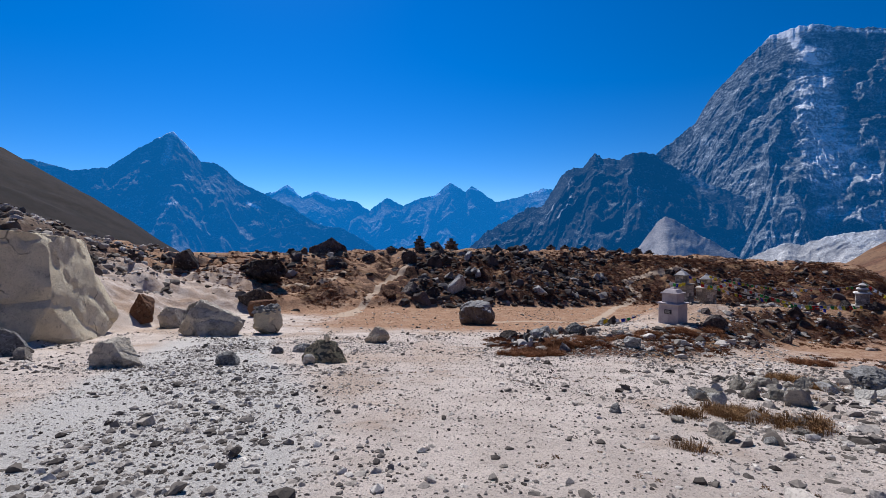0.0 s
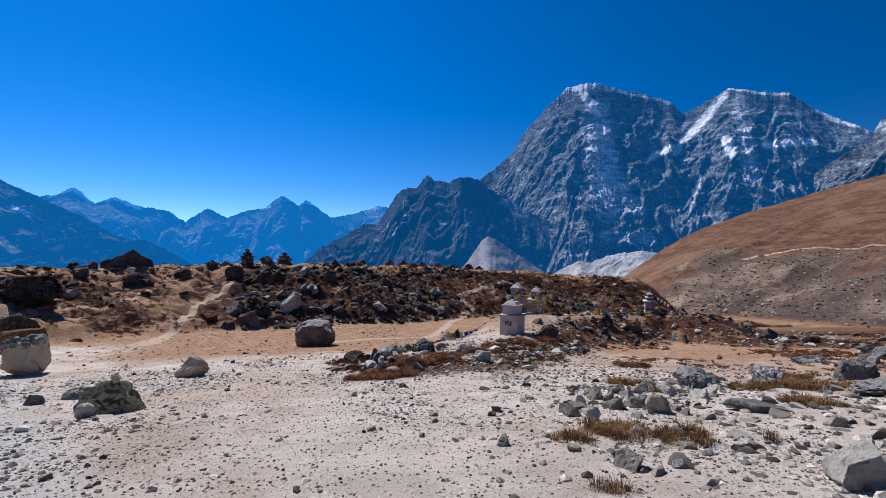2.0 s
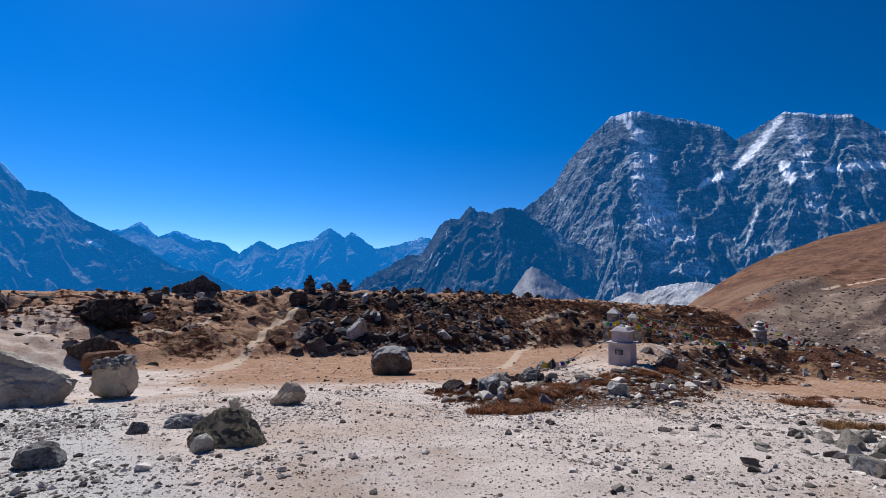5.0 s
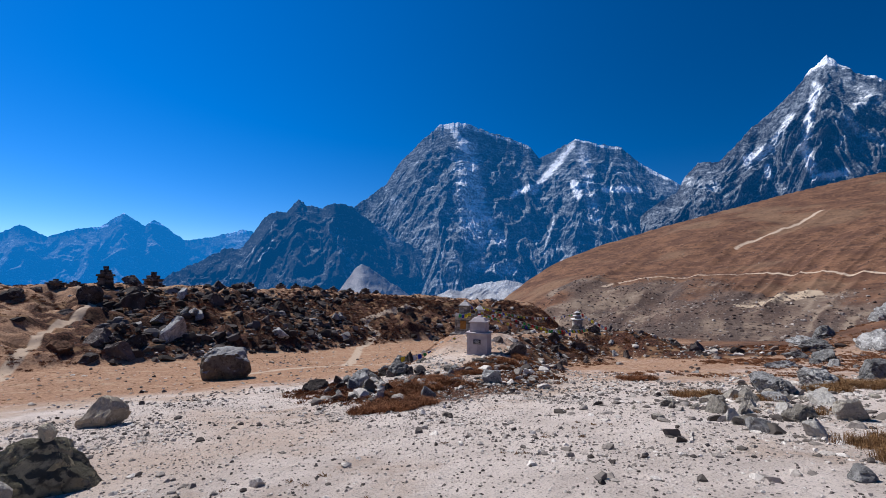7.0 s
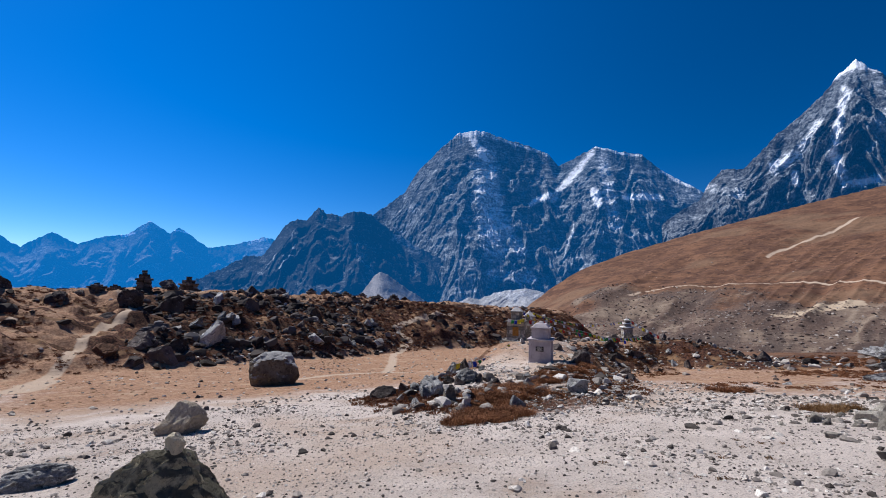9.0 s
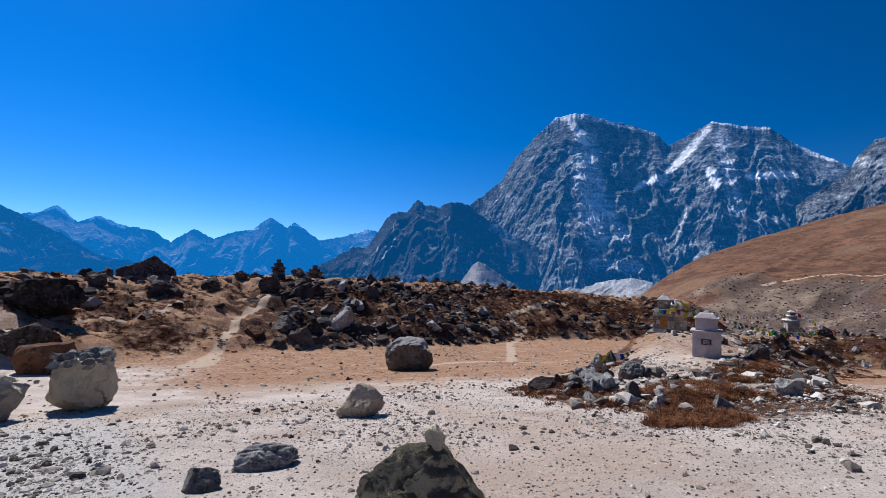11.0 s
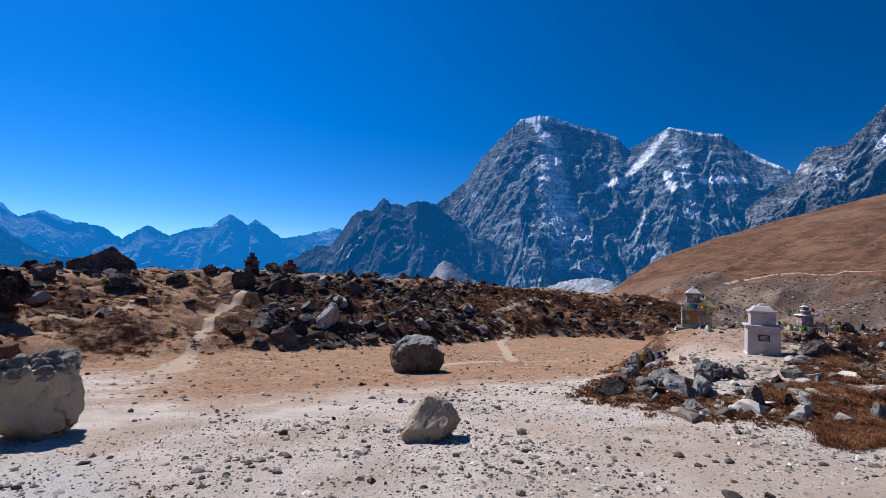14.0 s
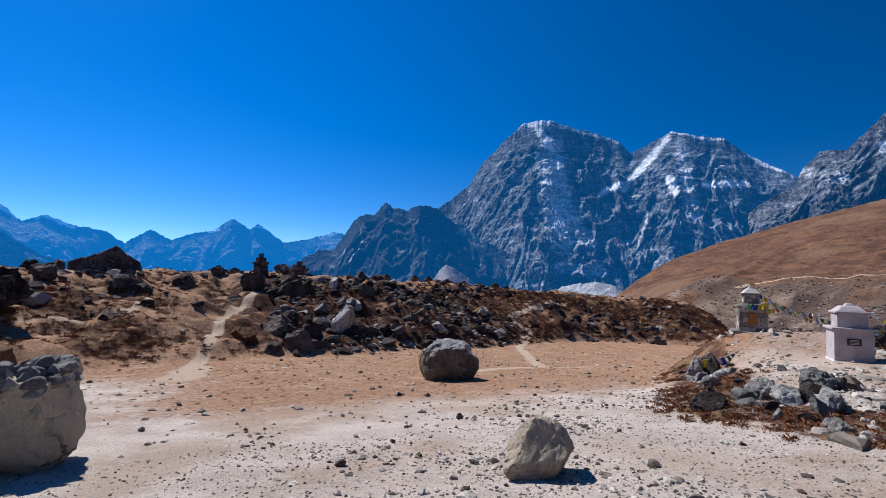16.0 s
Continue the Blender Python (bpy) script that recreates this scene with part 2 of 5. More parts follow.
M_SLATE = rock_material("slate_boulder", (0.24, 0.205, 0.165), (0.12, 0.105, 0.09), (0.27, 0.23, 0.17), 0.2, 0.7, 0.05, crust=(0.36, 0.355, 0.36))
M_TAN = rock_material("tan_rock", (0.47, 0.40, 0.32), (0.36, 0.305, 0.245), (0.62, 0.55, 0.46), 0.2, 1.2, 0.05, grime=0.3, split=0.3)
M_CAIRN = rock_material("cairn_stone", (0.17, 0.14, 0.125), (0.07, 0.06, 0.058), (0.26, 0.24, 0.22), 0.3, 1.0, 0.5)
M_RED = rock_material("red_brown_rock", (0.20, 0.105, 0.065), (0.12, 0.062, 0.042), (0.25, 0.17, 0.12), 0.3, 0.5, 0.1)
M_WHITE = rock_material("white_quartz_rock", (0.60, 0.57, 0.53), (0.42, 0.39, 0.36), (0.42, 0.385, 0.35), 0.3, 1.2, 0.15, grime=0.3)
M_GRAVEL = gravel_material("gravel", ((0.0, (0.05, 0.042, 0.038)), (0.3, (0.15, 0.13, 0.116)), (0.65, (0.40, 0.358, 0.32)), (1.0, (0.70, 0.65, 0.60))))
M_TALUS = gravel_material("dark_talus", ((0.0, (0.015, 0.011, 0.011)), (0.6, (0.042, 0.033, 0.032)), (0.88, (0.12, 0.108, 0.108)), (1.0, (0.36, 0.34, 0.33))))
M_SCREE = gravel_material("brown_scree", ((0.0, (0.045, 0.031, 0.027)), (0.4, (0.125, 0.088, 0.074)), (0.75, (0.24, 0.19, 0.16)), (1.0, (0.46, 0.41, 0.37))))
M_STRAW = grass_material("dry_tussock", (0.15, 0.078, 0.036), (0.33, 0.195, 0.095))
M_RUST = grass_material("rusty_scrub", (0.15, 0.062, 0.038), (0.33, 0.165, 0.09))
M_RUSSET = grass_material("russet_grass", (0.16, 0.066, 0.034), (0.33, 0.155, 0.078))
M_PLASTER = plaster_material("lime_plaster", (0.45, 0.405, 0.42), (0.36, 0.32, 0.335))
M_WHITEWASH = plaster_material("whitewash", (0.62, 0.60, 0.59), (0.46, 0.44, 0.43))
M_MASON = rock_material("memorial_stone", (0.46, 0.42, 0.375), (0.28, 0.255, 0.23), (0.54, 0.50, 0.45), 0.4, 2.0, 0.45)
M_PLAQUE = plain_material("dark_plaque", (0.045, 0.04, 0.045), 0.5)
M_ORANGE = plain_material("orange_plaque", (0.36, 0.17, 0.045), 0.6)
M_ROPE = plain_material("rope", (0.55, 0.53, 0.5))
FLAGS = {
    "blue": plain_material("flag_blue", (0.025, 0.05, 0.38)),
    "white": plain_material("flag_white", (0.72, 0.72, 0.72)),
    "red": plain_material("flag_red", (0.55, 0.04, 0.03)),
    "green": plain_material("flag_green", (0.04, 0.28, 0.07)),
    "yellow": plain_material("flag_yellow", (0.68, 0.52, 0.05)),
}

# ---------------------------------------------------------------- noise and shape of the land
def hash2(ix, iy, s):
    h = (ix.astype(np.int64) * 374761393 + iy.astype(np.int64) * 668265263 + s * 974634777) & 0xFFFFFFFF
    h = ((h ^ (h >> 13)) * 1274126177) & 0xFFFFFFFF
    return ((h ^ (h >> 16)) & 0xFFFFFF) / float(0xFFFFFF)


def vnoise(x, y, s=0):
    """Smooth value noise, 0 to 1."""
    x, y = np.asarray(x, float), np.asarray(y, float)
    ix, iy = np.floor(x), np.floor(y)
    u, v = x - ix, y - iy
    u, v = u * u * u * (u * (u * 6 - 15) + 10), v * v * v * (v * (v * 6 - 15) + 10)
    a, b = hash2(ix, iy, s), hash2(ix + 1, iy, s)
    c, d = hash2(ix, iy + 1, s), hash2(ix + 1, iy + 1, s)
    return (a * (1 - u) + b * u) * (1 - v) + (c * (1 - u) + d * u) * v


def fbm(x, y, octaves=4, s=0, gain=0.5):
    """Layered noise, about -1 to 1."""
    total, amp, norm = 0.0, 1.0, 0.0
    for n in range(octaves):
        total = total + amp * (2 * vnoise(x * 2**n + 17.3 * n, y * 2**n - 9.1 * n, s + n) - 1)
        norm += amp
        amp *= gain
    return total / norm


def ridged(x, y, octaves=5, s=0, gain=0.5):
    """Layered noise with sharp crests, 0 to 1."""
    total, amp, norm = 0.0, 1.0, 0.0
    for n in range(octaves):
        total = total + amp * (1 - np.abs(2 * vnoise(x * 2**n + 5.7 * n, y * 2**n + 3.3 * n, s + n) - 1))
        norm += amp
        amp *= gain
    return total / norm


def smooth(a, b, x):
    t = np.clip((x - a) / (b - a), 0, 1)
    return t * t * (3 - 2 * t)


def from_line(x, y, points):
    """Distance to a line of points, and how far along it (0 to 1) the nearest place lies."""
    best, along = np.full(np.shape(x), 1e9), np.zeros(np.shape(x))
    for n in range(len(points) - 1):
        (ax, ay), (bx, by) = points[n], points[n + 1]
        t = np.clip(((x - ax) * (bx - ax) + (y - ay) * (by - ay)) / ((bx - ax) ** 2 + (by - ay) ** 2), 0, 1)
        d = np.hypot(x - ax - t * (bx - ax), y - ay - t * (by - ay))
        along = np.where(d < best, (n + t) / (len(points) - 1), along)
        best = np.minimum(d, best)
    return best, along


# moraine ridge round the flat, by bearing from the start: foot, crest distance and crest's angle of sight
RIDGE_BEARING = (-180, -70, -44, -39, -31, -25, -13, -3, 3, 16, 23, 30, 37, 42, 44, 47, 60, 180)
RIDGE_FOOT = (24, 20, 20, 26, 33, 38, 41, 43.5, 45, 54, 60, 66, 68, 68, 68, 68, 68, 24)
RIDGE_CREST = (60, 58, 56, 58, 60, 61, 63, 66, 70, 78, 82, 85, 86, 86, 86, 86, 86, 60)
RIDGE_SIGHT = (4, 4, 2.6, 0.1, -2.0, -2.35, -2.55, -2.4, -2.5, -2.75, -2.95, -3.2, -3.6, -3.7, -4.6, -7.3, -9, 4)
# brown hillside across the gully
HILL_BEARING = (-180, -60, -44, -40, -35.7, -32, -29, -24, 20, 30, 37, 42, 47, 53, 60, 66, 71, 76, 82.5, 100, 140, 180)
HILL_FAR = (400, 460, 500, 500, 500, 500, 500, 500, 200, 210, 225, 250, 285, 320, 360, 390, 415, 435, 460, 470, 420, 400)
HILL_SIGHT = (6, 14, 8.1, 5.6, 2.5, -0.4, -1.8, -6, -12, -7, -3.4, -1.1, 1.2, 3.6, 5.75, 7.3, 8.5, 9.5, 10.4, 12, 12, 6)
MOUND = ((7.0, 20.6), (12.2, 24.6), (16.8, 28.6), (27.2, 28.8), (29.5, 21.5))


def base_height(x, y):
    yc = np.clip(y, -20, 58)
    return -1.62 - 0.031 * np.clip(x, -30, 90) - 0.2156 * yc + 0.00176 * yc * np.abs(yc)


def bearing_of(x, y):
    return np.degrees(np.arctan2(x, y - 1.0)), np.hypot(x, y - 1.0)


def masks(x, y):
    """How much ridge, hill and mound there is at a place, 0 to 1."""
    az, r = bearing_of(x, y)
    foot, crest = np.interp(az, RIDGE_BEARING, RIDGE_FOOT), np.interp(az, RIDGE_BEARING, RIDGE_CREST)
    ridge = np.clip((r - foot) / (crest - foot), 0, None)
    d, along = from_line(x, y, MOUND)
    return az, r, ridge, crest, d, along


def height(x, y, fine=True):
    x, y = np.asarray(x, float), np.asarray(y, float)
    az, r, s, crest, d, along = masks(x, y)
    z = base_height(x, y) - 0.3 * smooth(24, 37, y) * smooth(-6, 4, x) - 0.6 * smooth(6, 16, x) * smooth(33, 44, y)
    # mound with the memorials
    top = np.interp(along, (0, 0.25, 0.41, 0.52, 0.75, 0.87, 1), (0.45, 1.05, 2.05, 1.9, 1.95, 1.8, 0.4)) * smooth(5.6, 1.2, d + 0.9 * fbm(x * 0.4, y * 0.4, 3, 11))
    z = z + top
    # ridge
    zc = -0.15 + crest * np.tan(np.radians(np.interp(az, RIDGE_BEARING, RIDGE_SIGHT)))
    up = np.clip(s, 0, 1)
    rise = (0.35 * up + 0.65 * (1 - (1 - up) ** 1.6)) * smooth(0, 0.12, up)
    bumps = fbm(x * 0.09, y * 0.09, 4, 21)
    on_ridge = smooth(0.0, 0.2, s) * smooth(1.6, 0.95, s)
    z = z + (zc - z) * rise + on_ridge * (1 - 0.7 * smooth(0.75, 0.95, s)) * (1.1 * bumps + 0.6 * fbm(x * 0.45, y * 0.45, 3, 23))
    # valley beyond the ridge
    z = z - np.maximum(r - crest, 0) * 0.13
    # hillsides beyond
    far = np.interp(az, HILL_BEARING, HILL_FAR)
    hz = -0.2 + far * np.tan(np.radians(np.interp(az, HILL_BEARING, HILL_SIGHT)))
    near = np.where(az > 0, 92.0, 150.0)
    q = np.clip((r - near) / (far - near), 0, 1)
    side = smooth(36, 50, az) + smooth(-26, -34, az)
    low = np.where(az > 0, -11.5 - 3.0 * smooth(80, 140, r), -16.0)
    roll = 6.0 * fbm(x * 0.012, y * 0.012, 4, 31) * smooth(0, 0.25, q) * smooth(1.0, 0.8, q) + (1.2 * fbm(x * 0.06, y * 0.06, 4, 33) + 3.0 * (ridged(az * 0.30 - r * 0.022, r * 0.008, 3, 35) - 0.5)) * smooth(0.02, 0.2, q) * smooth(0.95, 0.5, q)
    hill = low + (hz - low) * (0.75 * q**1.25 + 0.25 * q) + roll - np.maximum(r - far, 0) * 0.25
    z = np.where((side > 0) & (r > near * 0.75), np.maximum(z, hill * 1.0 + (1 - np.clip(side, 0, 1)) * -12.0), z)
    # terrace on the near side of the gully
    terrace = smooth(12, 1, np.hypot((x - 47) / 1.7, y - 10))
    z = z + 2.6 * terrace + 0.5 * smooth(0, 0.5, terrace) * fbm(x * 0.16, y * 0.16, 4, 47)
    if fine:
        near_flat = smooth(60, 30, r)
        z = z + near_flat * (0.05 * fbm(x * 0.6, y * 0.6, 3, 41) + 0.022 * fbm(x * 2.3, y * 2.3, 3, 43))
        z = z + smooth(0, 0.15, s) * smooth(1.5, 1, s) * 0.22 * fbm(x * 1.1, y * 1.1, 3, 45)
        z = z + smooth(0.02, 0.2, s) * smooth(1.15, 0.9, s) * (0.85 * (ridged(x * 0.16 + 0.3 * fbm(x * 0.2, y * 0.2, 3, 46), y * 0.34, 4, 48, 0.6) - 0.5) + 0.25 * fbm(x * 0.8, y * 0.8, 3, 49))
    return z


# ---------------------------------------------------------------- the ground, one sheet to the horizon
TRAILS = (
    (((-8.0, 38.0), (-7.9, 41.0), (-7.4, 44.0), (-7.0, 47.5), (-6.6, 51.0), (-4.6, 55.6), (-3.9, 60.0), (-5.5, 64.0)), 0.36),
    (((4.4, 36.8), (8.5, 38.4), (12.8, 40.2), (16.0, 40.6), (19.0, 39.0)), 0.36),
    (((12.4, 40.0), (16.4, 47.0), (20.9, 55.2), (25.4, 59.8), (25.2, 63.1), (26.4, 63.9), (31.6, 65.2), (38.0, 68.0)), 0.42),
    (((-17.0, 43.6), (-13.4, 45.7), (-11.9, 47.6), (-10.9, 51.8)), 0.26),
    (((-8.4, 36.4), (-7.9, 40.0)), 0.75),
    (((143.8, 113.9), (156.0, 111.9), (162.0, 99.4), (170.4, 88.3), (177.0, 76.0), (177.0, 64.3), (173.3, 55.7), (170.6, 48.0), (170.0, 41.6), (164.5, 30.0), (158.0, 5.0)), 0.6),
    (((225.0, 98.5), (239.0, 97.7), (264.7, 95.5), (308.8, 89.0)), 1.0),
)


def spaced(pieces):
    """Grid lines from (start, end, step) stretches."""
    out = []
    for a, b, step in pieces:
        out += list(np.linspace(a, b, max(2, int(round((b - a) / step))), endpoint=False))
    return np.array(out)


def grid_mesh(name, X, Y, Z, attributes):
    rows, cols = X.shape
    me = bpy.data.meshes.new(name)
    me.vertices.add(rows * cols)
    me.vertices.foreach_set("co", np.stack([X, Y, Z], -1).astype(np.float32).ravel())
    idx = np.arange(rows * cols).reshape(rows, cols)
    quads = np.stack([idx[:-1, :-1], idx[:-1, 1:], idx[1:, 1:], idx[1:, :-1]], -1).reshape(-1, 4)
    me.loops.add(quads.size)
    me.polygons.add(len(quads))
    me.loops.foreach_set("vertex_index", quads.ravel().astype(np.int32))
    me.polygons.foreach_set("loop_start", np.arange(0, quads.size, 4, dtype=np.int32))
    me.update(calc_edges=True)
    me.polygons.foreach_set("use_smooth", np.ones(len(quads), dtype=bool))
    for key, values in attributes.items():
        me.attributes.new(key, "FLOAT", "POINT").data.foreach_set("value", np.asarray(values, np.float32).ravel())
    return me


def cover(x, y):
    """What grows or lies where: turf, scrub, scree, trail and bare bank, and the left hill's painted shade, 0 to 1."""
    az, r, s, crest, d, along = masks(x, y)
    n = fbm(x * 0.10, y * 0.10, 4, 51)
    turf = smooth(20, 36, y + 11 * n - 0.05 * np.abs(x - 4)) * 0.95
    turf = np.maximum(turf, 0.72 * smooth(12, 17, x + 3 * n) * smooth(10, 16, y + 2 * n))
    turf = np.maximum(turf, 0.55 * smooth(9, 14, x + 3 * n) * smooth(-2, 6, y))
    turf = np.maximum(turf, 0.9 * smooth(5.5, 3.5, d) * smooth(1.5, 3.2, d))
    turf = np.maximum(turf, smooth(0.0, 0.1, s)) * (1 - 0.75 * smooth(-4, -12, x) * smooth(0.1, 0.0, s) * smooth(40, 34, y))
    turf = np.where(r > 90, 1.0, turf)
    scrub = smooth(0.02, 0.15, s) * smooth(0.92, 0.7, s) * (0.50 * smooth(-9, -4, az) + 0.60) + 1.0 * fbm(x * 0.35, y * 0.8, 4, 58, 0.65) * smooth(0.02, 0.15, s) * smooth(1.0, 0.8, s) * (r < 88)
    scrub = np.maximum(scrub, 0.6 * smooth(5.4, 4.2, d) * smooth(1.4, 2.8, d))
    scrub = np.maximum(scrub, 0.85 * smooth(21, 27, x) * smooth(5.5, 3.5, d))
    scrub = np.where(r > 88, 0.28 + 0.25 * fbm(x * 0.03, y * 0.03, 4, 57), scrub)
    bare = smooth(-18, -26, az) * smooth(0.75, 0.45, s) * (r < 90)
    turf, scrub = turf * (1 - 0.6 * bare), scrub * (1 - 0.85 * bare)
    far = np.interp(az, HILL_BEARING, HILL_FAR)
    q = (r - 92) / (far - 92)
    scree = smooth(0.30, 0.16, q + 0.25 * fbm(x * 0.02, y * 0.02, 4, 53) - 0.16 * smooth(62, 46, az)) * smooth(0, 30, az) * smooth(88, 100, r)
    scree = np.maximum(scree, 0.85 * smooth(-33, -40, az) * smooth(0.25, 0.5, s) * (r < 100))
    trail = np.zeros(np.shape(x))
    for line, half in TRAILS:
        dd, _ = from_line(x + 0.5 * half * fbm(x * 0.3 / half, y * 0.3 / half, 3, 59), y, line)
        trail = np.maximum(trail, smooth(half * 1.5, half * 0.5, dd))
    bank, _ = from_line(x, y, ((127.0, 56.0), (150.0, 50.5)))
    return {"turf": turf, "scrub": scrub, "scree": scree, "trail": trail, "bank": smooth(5.0, 2.6, bank + 2.5 * n + 1.5 * fbm(x * 0.3, y * 0.3, 3, 55)), "rill": ridged(az * 0.42 - r * 0.030 + 0.8 * fbm(x * 0.03, y * 0.03, 4, 39), r * 0.02, 4, 37, 0.6), "hill": np.maximum(smooth(84, 96, r), smooth(26, 42, x + 4 * n) * smooth(45, 30, y)), "track": smooth(3.2, 0.8, np.abs(x + 2.9 + 0.36 * (y - 2.0) - 0.35 * np.sin(y * 0.3)) + n) * smooth(26, 18, y), "hill_shade": smooth(-24, -27, az) * smooth(110, 130, r)}


gx = spaced(((-5000, -1000, 400), (-1000, -260, 40), (-260, -90, 6), (-90, -34, 1.6), (-34, -16, 0.4), (-16, 22, 0.16), (22, 46, 0.35), (46, 100, 1.0), (100, 150, 1.4), (150, 182, 0.6), (182, 320, 1.6), (320, 520, 5), (520, 1000, 40), (1000, 5001, 400)))
gy = spaced(((-5000, -1000, 400), (-1000, -200, 40), (-200, -30, 5), (-30, -5, 0.8), (-5, 34, 0.16), (34, 92, 0.35), (92, 140, 1.6), (140, 300, 4), (300, 600, 12), (600, 1000, 40), (1000, 5001, 400)))
GX, GY = np.meshgrid(gx, gy)
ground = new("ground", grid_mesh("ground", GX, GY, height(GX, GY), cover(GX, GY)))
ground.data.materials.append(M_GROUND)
tagged(ground, "pale stony soil and brown dry turf rising to a moraine ridge", "ground", kind="structure")


def lie(x, y):
    return float(height(np.array([x]), np.array([y]))[0])


# ---------------------------------------------------------------- far mountains
def drifts(u, e, lines, seed):
    """Snow lying along lines of bearing and angle of sight: from, to, half width, depth."""
    wu = u + 0.28 * fbm(u * 1.1, e * 1.1, 4, seed, 0.6)
    we = e + 0.28 * fbm(u * 1.1 + 40, e * 1.1, 4, seed + 5, 0.6)
    total = np.zeros(u.shape)
    for a0, e0, a1, e1, half, deep in lines:
        t = np.clip(((wu - a0) * (a1 - a0) + (we - e0) * (e1 - e0)) / ((a1 - a0) ** 2 + (e1 - e0) ** 2), 0, 1)
        d = np.hypot(wu - a0 - t * (a1 - a0), we - e0 - t * (e1 - e0))
        total = np.maximum(total, deep * smooth(half * 1.5, half * 0.3, d))
    return total


def mountain_range(name, label, material, knots, far, spread, crest_rough, fold, snow_top, seed, low=-7.0, lean=1.0, step=0.07, rows=150, snow_lines=(), snow_base=0.0):
    """A range from its crest, given by bearing and angle of sight; buttresses and gullies run down its face."""
    ka, ks = np.array(knots[0::2], float), np.array(knots[1::2], float)
    az = np.arange(ka[0], ka[-1] + 1e-6, step)
    edge = np.minimum(az - ka[0], ka[-1] - az)
    sight = np.interp(az, ka, ks)
    plain = far * np.tan(np.radians(np.convolve(np.pad(sight, 8, "edge"), np.ones(17) / 17, "valid")))
    sight = sight + crest_rough * (fbm(az * 1.7, az * 0, 5, seed, 0.62)) * smooth(0, 0.6, edge) + 0.25 * crest_rough * fbm(az * 9, az * 0, 3, seed + 7)
    dist = far + spread * fbm(az * 0.11, az * 0 + 3, 3, seed + 20)
    zc = dist * np.tan(np.radians(sight))
    v = np.linspace(0, 1, rows) ** 1.15
    A, V = np.meshgrid(np.radians(az), v)
    ZC, D = np.broadcast_to(zc, A.shape), np.broadcast_to(dist, A.shape)
    bottom = far * math.tan(radians(low))
    P0 = np.broadcast_to(plain, A.shape)
    ZC = P0 + (ZC - P0) * smooth(0.10, 0.0, V)
    Z = ZC + (bottom - ZC) * V
    drop = ZC - Z
    R = D - drop * (0.72 + 0.35 * V) * lean
    u = np.degrees(A)
    w = V * np.maximum(ZC - bottom, 200) / (far * 0.0175)
    wx, wy = 1.5 * fbm(u * 0.3, w * 0.3, 4, seed + 30), 1.5 * fbm(u * 0.3, w * 0.3, 4, seed + 35)
    wide = ridged(u * 0.16 + 0.5 * wx, w * 0.05 + 0.3 * wy, 2, seed + 40) - 0.5
    mid = ridged(u * 0.30 + 0.24 * w + 0.8 * wx, w * 0.16 + 0.6 * wy, 5, seed + 50, 0.55) - 0.5
    small = ridged(u * 1.3 + 1.2 * wx - 0.4 * w, w * 0.9 + 1.2 * wy, 5, seed + 60, 0.62) - 0.5
    grow = smooth(0.0, 0.3, V) * 0.95 + 0.05
    R = R - fold * grow * (2.2 * wide + 1.3 * mid + 0.38 * small)
    Z = Z + fold * 0.30 * smooth(0.04, 0.25, V) * smooth(1.0, 0.8, V) * (1.0 * mid + 0.6 * small)
    angle = np.degrees(np.arctan2(Z, R))
    snow = snow_base + 0.8 * smooth(snow_top[0], snow_top[1], angle)
    if snow_lines:
        snow = np.maximum(snow, drifts(u, angle, snow_lines, seed + 80))
    back = 6
    bv = np.linspace(1, 1 / back, back)[:, None]
    RB, ZB = dist[None, :] + bv * far * 0.25, zc[None, :] - bv * far * 0.16
    R, Z = np.concatenate([RB, R]), np.concatenate([ZB, Z])
    AA = np.concatenate([np.broadcast_to(np.radians(az), (back, len(az))), A])
    S = np.concatenate([np.broadcast_to(snow[0], (back, len(az))), snow])
    me = grid_mesh(name, R * np.sin(AA), 1 + R * np.cos(AA), Z - 0.2, {"snow": S})
    me.materials.append(material)
    ob = new(name, me)
    return tagged(ob, label, "mountain", kind="structure")


MASSIF_SNOW = (
    (34.9, 18.2, 38.0, 18.4, 0.4, 1.0), (36.4, 17.8, 38.3, 15.2, 0.6, 0.85), (38.0, 18.1, 46.5, 15.5, 0.22, 0.7), (37.9, 15.0, 39.4, 4.7, 2.3, 0.60),
    (39.5, 9.0, 42.4, 4.3, 1.2, 0.62), (43.9, 9.9, 46.0, 10.8, 0.5, 0.8), (46.4, 10.3, 51.0, 15.6, 0.55, 0.75), (51.3, 16.2, 57.9, 14.4, 0.2, 0.85),
    (52.3, 14.8, 53.5, 7.2, 0.9, 0.6), (51.3, 11.2, 51.7, 9.8, 0.6, 0.95), (54.6, 10.3, 58.3, 10.2, 0.45, 0.85), (58.8, 12.9, 62.5, 10.7, 0.4, 1.0),
    (48.9, 7.2, 47.6, 2.8, 0.22, 0.6), (39.0, 1.2, 44.0, 0.8, 0.9, 0.50),
)
